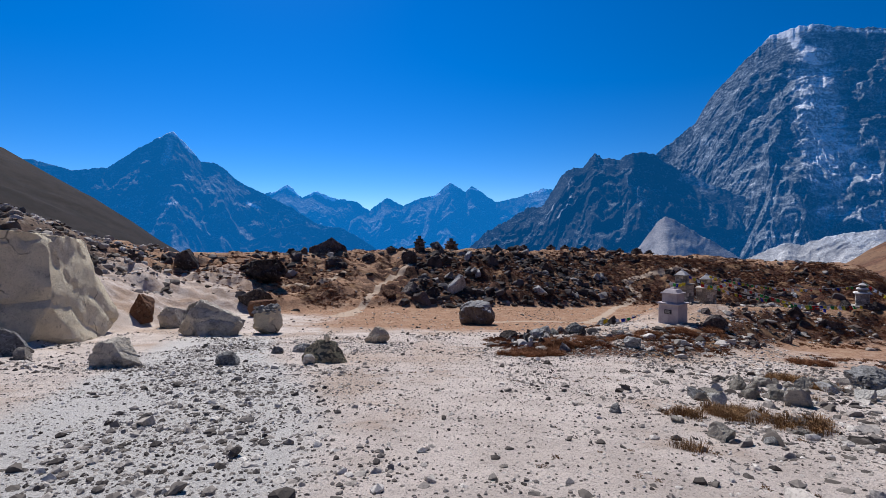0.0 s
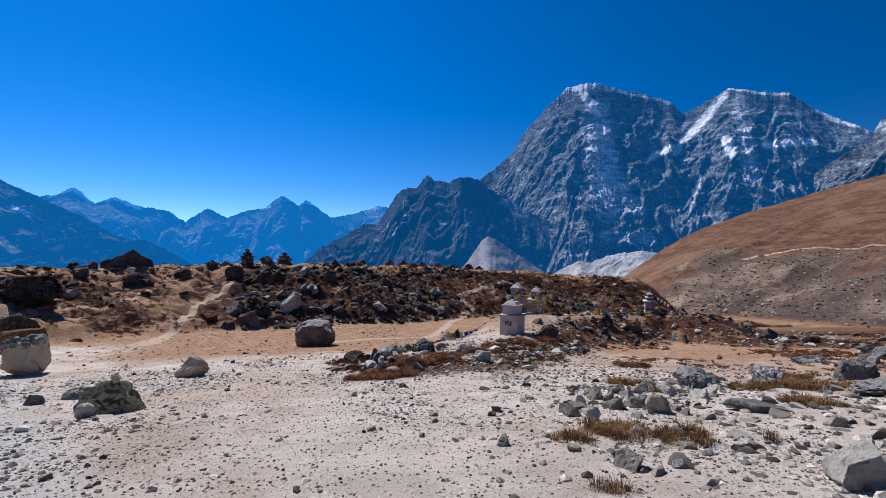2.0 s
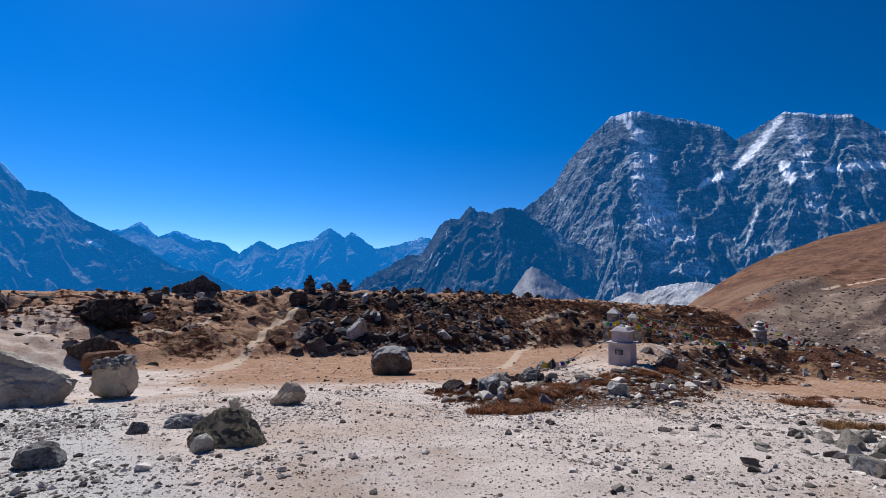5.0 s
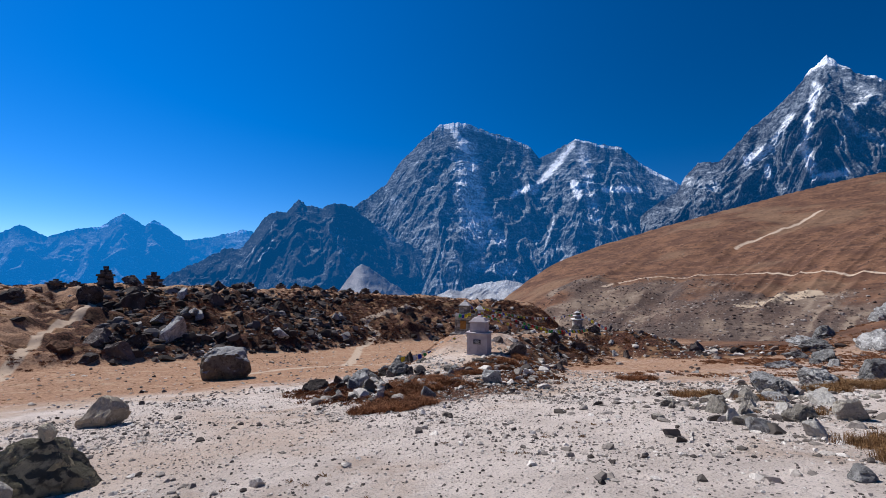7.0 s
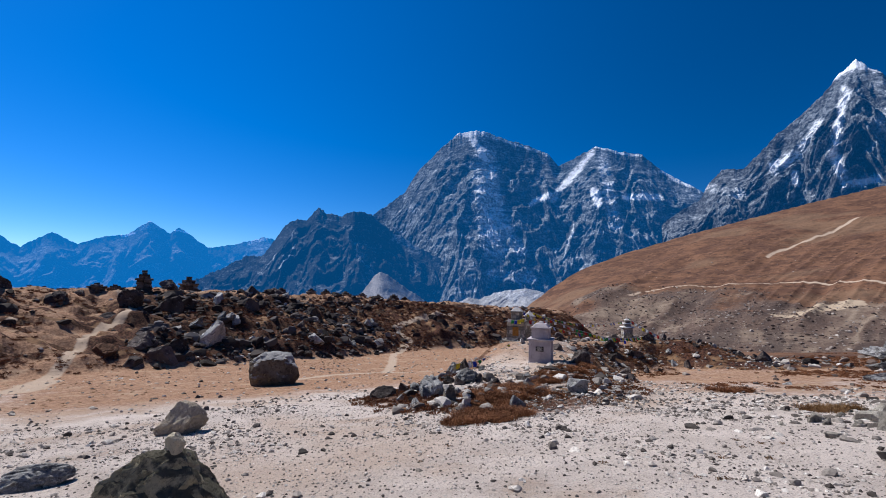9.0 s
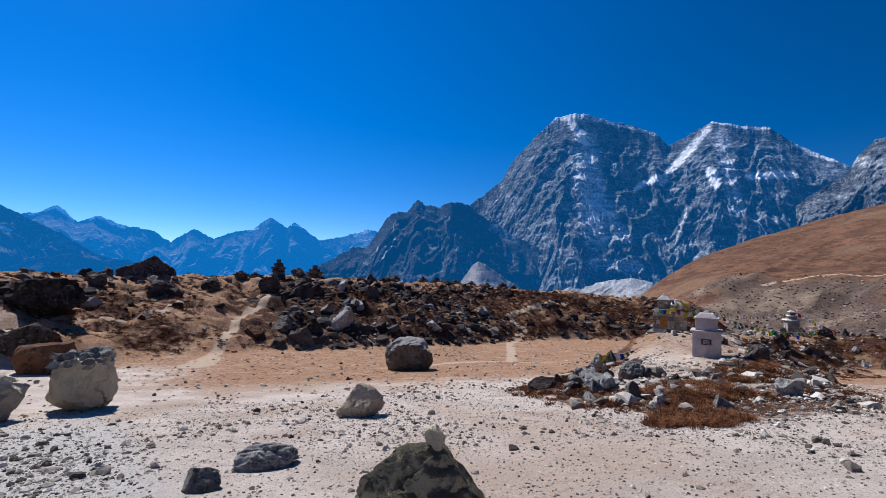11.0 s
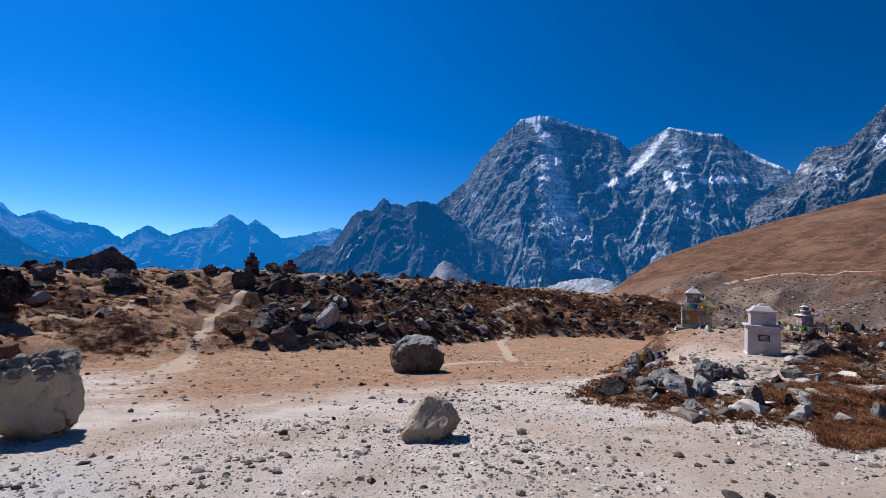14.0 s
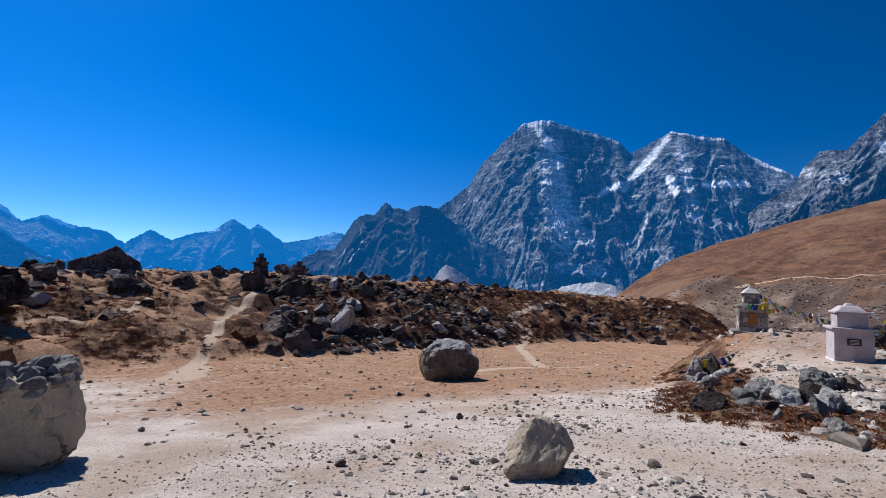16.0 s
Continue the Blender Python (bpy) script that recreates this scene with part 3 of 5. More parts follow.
# right peak's snow; the rib near bearing 74 is sunlit pale rock whitened alike
PEAK_SNOW_AND_RIB = (
    (69.2, 16.1, 75.2, 20.8, 0.26, 1.0), (75.0, 20.7, 76.1, 20.2, 0.35, 1.0), (76.1, 20.2, 79.3, 18.0, 0.22, 0.9), (74.7, 18.6, 73.6, 12.9, 0.45, 0.85),
    (73.6, 12.9, 74.5, 10.0, 0.55, 0.85), (72.7, 16.1, 70.7, 13.3, 0.45, 0.7), (70.7, 13.3, 68.9, 12.3, 0.7, 0.85), (74.9, 10.0, 76.5, 10.2, 0.5, 0.95),
    (78.4, 16.8, 76.6, 15.1, 0.6, 0.6), (76.6, 15.1, 79.7, 12.0, 0.5, 0.5), (70.6, 11.6, 70.7, 10.4, 0.35, 0.75), (77.0, 18.5, 80.0, 15.5, 0.6, 0.42),
    (63.0, 10.8, 66.0, 10.0, 0.6, 0.45),
)
SPUR_SNOW = ((13.6, 1.2, 15.4, 4.2, 0.08, 0.8), (12.4, 1.8, 13.3, 2.9, 0.08, 0.7), (14.8, 4.8, 15.3, 6.0, 0.06, 0.6), (27.0, 5.4, 30.0, 4.0, 0.5, 0.36), (22.0, 5.0, 24.5, 1.0, 0.6, 0.28))
LEFT_SNOW = ((-31.4, 10.0, -30.3, 10.6, 0.2, 0.7), (-30.2, 10.6, -28.2, 8.5, 0.28, 1.0), (-30.6, 9.6, -31.0, 7.6, 0.5, 0.5), (-23.0, 3.4, -22.0, 2.8, 0.2, 0.7), (-31.5, 3.0, -30.0, 3.4, 0.15, 0.6))
FAR_SNOW = ((-20.6, 4.4, -18.7, 5.4, 0.2, 0.9), (-18.7, 5.3, -17.4, 4.2, 0.3, 0.9), (-16.2, 4.4, -15.6, 4.8, 0.25, 1.0), (-15.6, 4.7, -13.4, 3.8, 0.22, 0.9), (-1.6, 4.1, -0.6, 4.4, 0.12, 0.9), (0.2, 5.2, 1.6, 5.3, 0.4, 0.5), (3.0, 5.0, 4.2, 4.8, 0.14, 1.0), (10.5, 4.2, 12.2, 4.8, 0.22, 0.7))
# haze colour that the mountain materials emit
HAZE_BLUE = (0.006, 0.285, 0.92)
# nearer rock: a weaker blue emission stands in for the haze before it
M_MASSIF = mountain_material("massif_rock", (0.016, 0.021, 0.028), (0.042, 0.050, 0.060), 1.0, HAZE_BLUE, 0.130, 0.012)
M_SPUR = mountain_material("spur_rock", (0.009, 0.012, 0.016), (0.024, 0.028, 0.034), 0.9, HAZE_BLUE, 0.150, 0.014)
M_RIGHT = mountain_material("snow_peak_rock", (0.018, 0.021, 0.027), (0.070, 0.070, 0.076), 1.0, HAZE_BLUE, 0.085, 0.013)
# the farthest ranges carry the strongest painted haze glow
M_LEFT = mountain_material("haze_glow_rock", (0.020, 0.025, 0.031), (0.055, 0.060, 0.068), 1.0, HAZE_BLUE, 0.30, 0.010)
M_FAR = mountain_material("distant_rock", (0.022, 0.027, 0.033), (0.070, 0.075, 0.082), 1.0, HAZE_BLUE, 0.42, 0.009)
# debris and moraine glow faintly blue too, as painted haze
M_FAN = mountain_material("pale_debris", (0.20, 0.19, 0.19), (0.42, 0.40, 0.395), 0.2, HAZE_BLUE, 0.10, 0.05)
M_ICE = mountain_material("glacier_moraine", (0.36, 0.355, 0.36), (0.60, 0.59, 0.59), 0.5, HAZE_BLUE, 0.06, 0.03)
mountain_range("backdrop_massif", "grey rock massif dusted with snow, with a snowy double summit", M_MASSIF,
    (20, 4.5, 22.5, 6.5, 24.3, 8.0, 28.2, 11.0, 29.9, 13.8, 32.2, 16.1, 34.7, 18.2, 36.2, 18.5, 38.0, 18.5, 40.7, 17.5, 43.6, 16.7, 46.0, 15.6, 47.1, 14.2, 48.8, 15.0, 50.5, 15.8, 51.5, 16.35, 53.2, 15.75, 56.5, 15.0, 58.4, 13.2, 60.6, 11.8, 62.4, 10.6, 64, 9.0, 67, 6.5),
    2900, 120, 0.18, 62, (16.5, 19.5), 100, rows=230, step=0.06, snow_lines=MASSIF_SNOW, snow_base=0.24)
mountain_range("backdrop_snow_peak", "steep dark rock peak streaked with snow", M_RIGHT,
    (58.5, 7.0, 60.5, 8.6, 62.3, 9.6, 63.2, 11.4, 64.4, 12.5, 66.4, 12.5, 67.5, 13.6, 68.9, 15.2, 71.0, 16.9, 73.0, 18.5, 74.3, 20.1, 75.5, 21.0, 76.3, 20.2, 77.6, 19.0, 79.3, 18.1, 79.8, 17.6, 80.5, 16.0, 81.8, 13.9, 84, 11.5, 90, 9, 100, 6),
    2500, 100, 0.2, 120, (19, 21), 200, rows=230, step=0.06, snow_lines=PEAK_SNOW_AND_RIB, snow_base=0.20)
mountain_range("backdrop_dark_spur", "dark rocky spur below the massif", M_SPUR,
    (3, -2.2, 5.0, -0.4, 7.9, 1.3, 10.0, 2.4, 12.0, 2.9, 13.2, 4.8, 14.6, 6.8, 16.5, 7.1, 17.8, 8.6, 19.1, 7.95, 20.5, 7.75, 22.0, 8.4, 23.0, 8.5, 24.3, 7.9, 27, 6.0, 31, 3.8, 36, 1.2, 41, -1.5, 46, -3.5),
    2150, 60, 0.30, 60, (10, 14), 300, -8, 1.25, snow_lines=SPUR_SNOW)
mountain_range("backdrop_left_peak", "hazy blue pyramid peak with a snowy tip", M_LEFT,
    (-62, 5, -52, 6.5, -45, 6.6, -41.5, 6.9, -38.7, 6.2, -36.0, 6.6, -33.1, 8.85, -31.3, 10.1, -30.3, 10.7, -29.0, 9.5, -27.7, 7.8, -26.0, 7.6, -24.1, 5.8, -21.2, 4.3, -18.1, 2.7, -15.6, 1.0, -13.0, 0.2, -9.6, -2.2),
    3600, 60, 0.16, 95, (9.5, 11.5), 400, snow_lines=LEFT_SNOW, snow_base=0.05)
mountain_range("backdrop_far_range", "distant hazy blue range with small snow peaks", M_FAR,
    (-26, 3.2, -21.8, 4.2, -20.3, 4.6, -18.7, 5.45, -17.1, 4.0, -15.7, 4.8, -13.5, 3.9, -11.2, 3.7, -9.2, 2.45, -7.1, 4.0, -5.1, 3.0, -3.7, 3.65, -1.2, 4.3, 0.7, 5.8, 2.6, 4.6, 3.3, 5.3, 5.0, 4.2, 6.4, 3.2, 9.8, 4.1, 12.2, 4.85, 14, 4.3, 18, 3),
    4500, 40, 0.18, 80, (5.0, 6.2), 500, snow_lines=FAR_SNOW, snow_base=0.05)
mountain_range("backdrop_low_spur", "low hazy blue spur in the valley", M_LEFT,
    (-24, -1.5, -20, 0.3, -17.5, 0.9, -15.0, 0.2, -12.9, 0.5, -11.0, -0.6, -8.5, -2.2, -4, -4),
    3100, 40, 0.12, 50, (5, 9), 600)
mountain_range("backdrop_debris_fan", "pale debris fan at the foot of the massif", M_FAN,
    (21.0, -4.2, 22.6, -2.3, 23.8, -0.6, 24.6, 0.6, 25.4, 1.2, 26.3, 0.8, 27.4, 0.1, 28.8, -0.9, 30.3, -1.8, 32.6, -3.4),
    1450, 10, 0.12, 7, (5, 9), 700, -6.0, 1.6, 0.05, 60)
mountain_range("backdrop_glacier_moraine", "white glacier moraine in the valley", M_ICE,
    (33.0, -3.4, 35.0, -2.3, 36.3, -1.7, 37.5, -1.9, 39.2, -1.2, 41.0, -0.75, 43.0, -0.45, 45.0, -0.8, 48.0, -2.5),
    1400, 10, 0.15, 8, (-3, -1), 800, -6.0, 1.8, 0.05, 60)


# ---------------------------------------------------------------- rocks
def rock_shape(seed, cuts=13, detail=3, rough=0.05, squareness=0.0, near=0.42, far=0.78, low=-0.18, taper=0.0, facing=None, undercut=0.0):
    """Corners and triangles of an angular stone about 1 across: a ball cut by random planes, then roughened. Base at z = 0."""
    rng = random.Random(seed)
    bm = bmesh.new()
    bmesh.ops.create_icosphere(bm, subdivisions=detail, radius=1.0)
    pts = np.array([v.co[:] for v in bm.verts])
    faces = np.array([[v.index for v in f.verts] for f in bm.faces])
    bm.free()
    planes = []
    for n in range(cuts):
        d = np.array([rng.gauss(0, 1), rng.gauss(0, 1), rng.gauss(0, 0.8)])
        planes.append((d / np.linalg.norm(d), rng.uniform(near, far)))
    if squareness:
        turn = rng.uniform(0, 1.5) if facing is None else facing
        for n in range(4):
            a = turn + n * math.pi / 2 + rng.uniform(-0.15, 0.15)
            d = np.array([math.cos(a), math.sin(a), rng.uniform(-0.1, 0.3)])
            planes.append((d / np.linalg.norm(d), squareness * rng.uniform(0.9, 1.06)))
        planes.append((np.array([rng.uniform(-0.15, 0.15), rng.uniform(-0.15, 0.15), 1.0]), squareness * 0.9))
    for turn in range(2):
        for d, off in planes:
            pts = pts - np.maximum(pts @ d - off, 0)[:, None] * d
    off3 = Vector((seed * 3.1, seed * 1.7, seed * 0.9))
    for n, p in enumerate(pts):
        v = Vector(p)
        k = rough * noise.fractal(v * 2.6 + off3, 0.8, 2.1, 5) + 0.4 * rough * noise.noise(v * 13 + off3) - 1.1 * rough * max(0.0, 0.12 - abs(noise.noise(v * 1.9 - off3))) / 0.12
        pts[n] = p * (1 + k)
    pts = pts - (pts.max(0) + pts.min(0)) / 2
    pts = pts / (pts.max(0) - pts.min(0))
    pts[:, 2] = np.where(pts[:, 2] < low, low - 0.1 * (low - pts[:, 2]), pts[:, 2])
    pts[:, 2] -= pts[:, 2].min()
    pts[:, 2] /= pts[:, 2].max()
    pts[:, :2] *= 1 - taper * pts[:, 2:3]
    pts[:, :2] *= 1 - undercut * smooth(0.38, 0.0, pts[:, 2:3])
    return pts, faces


def rock_mesh(name, seed, size, cuts=13, detail=3, rough=0.05, squareness=0.0, near=0.42, far=0.78, low=-0.18, taper=0.0, facing=None, undercut=0.0):
    pts, faces = rock_shape(seed, cuts, detail, rough, squareness, near, far, low, taper, facing, undercut)
    me = bpy.data.meshes.new(name)
    me.from_pydata((pts * np.array(size)).tolist(), [], faces.tolist())
    if detail > 4:
        me.polygons.foreach_set("use_smooth", np.ones(len(faces), dtype=bool))
        me.set_sharp_from_angle(angle=radians(24))
    return me


def boulder(name, label, seed, x, y, size, material, turn=0.0, sink=0.12, category="boulder", cuts=11, rough=0.06, squareness=0.0, detail=5, group="", z=None, near=0.45, far=0.8, low=-0.18, taper=0.0, facing=None, undercut=0.0):
    me = rock_mesh(name, seed, size, cuts, detail, rough, squareness, near, far, low, taper, facing, undercut)
    me.materials.append(material)
    ob = new(name, me)
    ob.matrix_basis = pose(x, y, (lie(x, y) if z is None else z) - sink * size[2], 0, 0, turn)
    return tagged(ob, label, category, group)


boulder("boulder", "huge smooth buff boulder on the pale soil", 3, -18.2, 19.5, (5.8, 8.4, 6.0), M_BUFF, 15, 0.56, cuts=10, rough=0.05, squareness=0.66, near=0.58, far=0.92, low=-0.4, taper=0.12, facing=0.0)
buff = boulder("boulder", "blocky buff boulder with a cracked face", 18, -9.35, 24.35, (1.65, 1.6, 1.5), M_BUFF, 30, 0.03, cuts=7, rough=0.08, squareness=0.64, near=0.6, far=0.85, low=-0.38, undercut=0.08)
boulder("boulder", "large grey boulder with pitted sloping side", 14, -11.7, 22.9, (3.3, 2.7, 2.0), M_PALE, 15, 0.08, cuts=9, rough=0.09)
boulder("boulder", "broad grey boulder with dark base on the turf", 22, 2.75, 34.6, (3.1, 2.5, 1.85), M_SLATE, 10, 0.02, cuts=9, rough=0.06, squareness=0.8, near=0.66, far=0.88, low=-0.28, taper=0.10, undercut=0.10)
boulder("rock", "small white stone near the huge boulder", 81, -12.3, 12.9, (0.62, 0.5, 0.42), M_PALE, 0, 0.1, "rock", 8, 0.05, detail=4)
boulder("rock", "wedge-shaped tan rock on the pale soil", 34, -2.85, 20.6, (1.3, 1.0, 0.8), M_TAN, 10, 0.06, "rock", 9, 0.06, near=0.5, low=-0.3, taper=0.3)
boulder("boulder", "flat olive-dark boulder with mossy top", 38, -3.55, 14.0, (1.5, 1.1, 0.76), M_OLIVE, 5, 0.06, cuts=10, rough=0.07, near=0.56, far=0.88, low=-0.25)
boulder("rock", "small white rock beside the dark boulder", 41, -3.92, 13.5, (0.42, 0.36, 0.36), M_WHITE, 0, 0.1, "rock", 8, 0.05, detail=4)
boulder("rock", "small pale stone lying on the dark boulder", 43, -3.45, 14.0, (0.2, 0.18, 0.24), M_BUFF, 25, 0.0, "rock", 9, 0.05, detail=4, z=lie(-3.55, 14.0) + 0.66)
boulder("rock", "low grey-green rock with a pale top", 167, -5.0, 16.75, (0.95, 0.6, 0.36), M_GREY, 10, 0.12, "rock", 9, 0.1)
boulder("rock", "grey angular rock in the gravel", 53, -6.05, 12.7, (0.65, 0.5, 0.4), M_GREY, 10, 0.1, "rock", 8, 0.07, detail=4)
boulder("rock", "grey angular rock in the gravel", 54, -5.75, 15.8, (0.52, 0.45, 0.3), M_GREY, 60, 0.1, "rock", 8, 0.07, detail=4)
boulder("rock", "red-brown boulder behind the buff boulder", 59, -13.8, 34.9, (2.3, 1.7, 1.4), M_RED, 10, 0.08, "boulder", 6, 0.04, 0.75, detail=4)
boulder("boulder", "dark weathered boulder above the red-brown one", 61, -15.8, 38.4, (2.8, 2.0, 1.6), M_DARK, 0, 0.1, cuts=9, rough=0.09)
boulder("boulder", "large black-shadowed outcrop at the foot of the ridge", 67, -17.4, 44.8, (5.0, 3.0, 2.5), M_DARK, -5, 0.22, cuts=14, rough=0.14, near=0.4, far=0.75, low=-0.3)
boulder("boulder", "long dark peaked outcrop on the ridge crest", 71, -15.4, 61.0, (5.6, 3.0, 2.2), M_DARK, 8, 0.2, cuts=10, rough=0.08, near=0.34, far=0.7, taper=0.4)
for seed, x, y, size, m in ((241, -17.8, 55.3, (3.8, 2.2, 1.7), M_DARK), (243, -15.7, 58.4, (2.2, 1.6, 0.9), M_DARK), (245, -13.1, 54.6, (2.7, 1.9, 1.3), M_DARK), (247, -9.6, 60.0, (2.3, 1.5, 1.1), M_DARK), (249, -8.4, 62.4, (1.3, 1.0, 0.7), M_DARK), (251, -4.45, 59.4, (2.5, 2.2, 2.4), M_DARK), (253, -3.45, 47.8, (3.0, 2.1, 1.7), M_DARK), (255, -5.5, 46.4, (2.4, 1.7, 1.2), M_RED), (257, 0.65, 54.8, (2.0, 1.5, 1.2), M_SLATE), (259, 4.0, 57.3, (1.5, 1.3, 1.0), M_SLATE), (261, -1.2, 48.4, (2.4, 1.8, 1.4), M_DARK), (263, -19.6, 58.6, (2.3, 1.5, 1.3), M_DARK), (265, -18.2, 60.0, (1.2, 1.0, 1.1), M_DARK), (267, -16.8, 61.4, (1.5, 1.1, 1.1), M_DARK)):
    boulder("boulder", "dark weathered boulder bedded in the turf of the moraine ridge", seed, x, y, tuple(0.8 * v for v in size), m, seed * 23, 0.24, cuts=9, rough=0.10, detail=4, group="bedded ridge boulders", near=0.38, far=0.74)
boulder("rock", "pale block with a broken top", 73, -8.6, 11.85, (1.35, 1.0, 0.85), M_PALE, 10, 0.1, "rock", 8, 0.07, 0.8)
boulder("rock", "rounded grey rock by the huge boulder", 79, -13.4, 13.7, (1.3, 1.1, 1.0), M_GREY, 0, 0.1, "rock", 8, 0.06)
for seed, x, y, size, m in ((83, -18.0, 27.2, (1.9, 1.6, 1.8), M_RED), (89, -15.9, 26.6, (2.3, 1.7, 1.45), M_PALE), (97, -15.0, 28.0, (2.0, 1.6, 1.7), M_PALE)):
    boulder("boulder", "tumbled buff boulder in a cluster", seed, x, y, size, m, seed, 0.08, cuts=9, rough=0.06, group="boulder cluster")
boulder("boulder", "dark round boulder on the slope", 101, -24.6, 43.5, (2.6, 2.2, 2.1), M_DARK, 0, 0.12, cuts=8, rough=0.07)
boulder("rock", "bright white rock with chipped top", 103, 5.5, 4.05, (0.74, 0.55, 0.46), M_WHITE, 15, 0.1, "rock", 10, 0.08)
boulder("rock", "speckled grey boulder half buried in soil", 107, 7.45, 4.2, (0.72, 0.7, 0.58), M_GREY, 0, 0.1, "rock", 9, 0.09)
boulder("boulder", "long pale outcrop of layered rock", 109, 12.8, 7.4, (1.5, 0.9, 0.4), M_SLATE, -25, 0.12, cuts=12, rough=0.2)
boulder("boulder", "grey-green outcrop low in the soil", 113, 10.7, 10.4, (1.9, 1.1, 0.55), M_GREY, 20, 0.15, cuts=10, rough=0.12)
boulder("boulder", "grey-green outcrop low in the soil", 127, 13.1, 10.2, (1.3, 0.8, 0.55), M_GREY, 60, 0.15, cuts=10, rough=0.12)
boulder("boulder", "white-veined outcrop on the brown turf", 131, 15.4, 9.4, (1.2, 0.9, 0.6), M_GREY, -10, 0.1, cuts=9, rough=0.12)
boulder("rock", "dark leaning rock beside the memorial", 137, 13.9, 22.7, (1.5, 0.9, 0.8), M_DARK, 30, 0.1, "rock", 9, 0.1)
boulder("rock", "upright pale slab on the mound", 139, 9.9, 27.6, (0.9, 0.5, 0.95), M_GREY, 15, 0.1, "rock", 9, 0.06)
boulder("rock", "dark rock leaning on the pale slab", 149, 10.4, 27.3, (0.8, 0.6, 0.8), M_DARK, 40, 0.1, "rock", 9, 0.06)
boulder("rock", "upright dark stone in rusty grass", 151, 3.85, 19.0, (0.42, 0.34, 0.55), M_SLATE, 10, 0.1, "rock", 8, 0.05, detail=4)
boulder("rock", "low dark stone at the edge of the mound", 157, 3.48, 22.6, (0.95, 0.6, 0.42), M_DARK, 0, 0.1, "rock", 8, 0.07, detail=4)
boulder("rock", "blue-grey rock at the foot of the mound", 163, 7.7, 17.6, (0.62, 0.5, 0.45), M_GREY, 0, 0.1, "rock", 8, 0.07, detail=4)

boulder("rock", "flat grey rock at the edge of the mound", 173, 4.75, 21.6, (1.0, 0.7, 0.42), M_GREY, 20, 0.1, "rock", 10, 0.08)
boulder("rock", "grey lichened rock at the edge of the mound", 179, 5.3, 22.5, (0.85, 0.7, 0.55), M_GREY, 70, 0.1, "rock", 10, 0.08)
boulder("rock", "grey-green rock with a dark shaded side", 181, 6.7, 22.0, (1.2, 0.8, 0.6), M_GREY, 40, 0.1, "rock", 11, 0.1)
for seed, x, y, size, m in ((191, 6.35, 9.6, (0.36, 0.3, 0.3), M_WHITE), (193, 5.4, 8.8, (0.42, 0.34, 0.3), M_GREY), (197, 5.5, 8.1, (0.34, 0.4, 0.3), M_WHITE), (199, 8.1, 10.6, (0.55, 0.4, 0.3), M_PALE), (201, 8.75, 10.2, (0.6, 0.45, 0.34), M_PALE), (203, 7.05, 8.1, (0.58, 0.45, 0.5), M_PALE), (205, 9.05, 9.0, (0.7, 0.5, 0.3), M_WHITE), (207, 9.0, 9.8, (0.7, 0.4, 0.28), M_GREY), (209, 7.6, 9.2, (0.5, 0.4, 0.28), M_WHITE), (213, 4.0, 5.5, (0.4, 0.3, 0.3), M_PALE), (215, 3.2, 7.1, (0.28, 0.24, 0.2), M_GREY), (217, 8.8, 7.4, (1.3, 0.8, 0.24), M_GREY), (219, 7.9, 9.9, (0.45, 0.35, 0.22), M_PALE), (221, 9.8, 9.3, (0.5, 0.4, 0.35), M_WHITE)):
    boulder("rock", "broken angular rock among pale rubble and dry grass", seed, x, y, tuple(0.85 * v for v in size), m, seed * 37, 0.12, "rock", 9, 0.07, detail=4, group="rubble blocks", near=0.32, far=0.7)
for seed, x, y, size in ((223, 30.5, 12.4, (2.4, 1.5, 1.3)), (225, 32.0, 15.4, (2.0, 1.2, 0.9)), (227, 41.0, 17.5, (3.4, 2.0, 1.1)), (229, 44.0, 14.5, (3.0, 2.0, 1.6)), (231, 36.0, 17.0, (2.6, 1.4, 0.8)), (233, 24.0, 13.0, (1.6, 0.9, 0.7)), (235, 27.0, 15.0, (1.5, 1.0, 0.6)), (237, 20.0, 13.4, (1.3, 0.7, 0.4))):
    boulder("boulder", "grey lichened outcrop on the brown terrace", seed, x, y, size, M_GREY, seed * 31, 0.16, cuts=11, rough=0.14, group="terrace outcrops", near=0.34, far=0.72)
pile = 0.0
for n, s in enumerate((0.5, 0.34, 0.28, 0.2)):
    boulder("stone", "white stone in a small stacked pile", 183 + n, 3.7 + 0.03 * n, 18.05, (s, s * 0.8, s * 0.5), M_WHITE, 40 * n, 0, "stone", 10, 0.04, detail=3, group="stacked white stones", z=lie(3.7, 18.05) - 0.05 + pile)
    pile += s * 0.44

# a heap of rubble on the buff boulder
rub = random.Random(5)
crown = [buff.matrix_basis @ v.co for v in buff.data.vertices]
peak = max(v.z for v in crown)
crown = [v for v in crown if v.z > peak - 0.28]
middle = sum((v for v in crown), Vector()) / len(crown)
for n in range(80):
    at, s = rub.choice(crown), rub.uniform(0.12, 0.26)
    up = 0.30 * max(0.0, 1 - math.hypot(at.x - middle.x, at.y - middle.y) / 0.62) * rub.random()
    boulder("stone", "grey stone in a heap on the buff boulder", 500 + n % 7, at.x, at.y, (s * 1.4, s, s * 0.65), M_GREY, rub.uniform(0, 360), 0, "stone", 9, 0.03, detail=2, group="stones on the buff boulder", z=at.z - 0.05 + up, near=0.3, far=0.66)

# rocks told apart one by one, from a few shared shapes
KINDS = {}
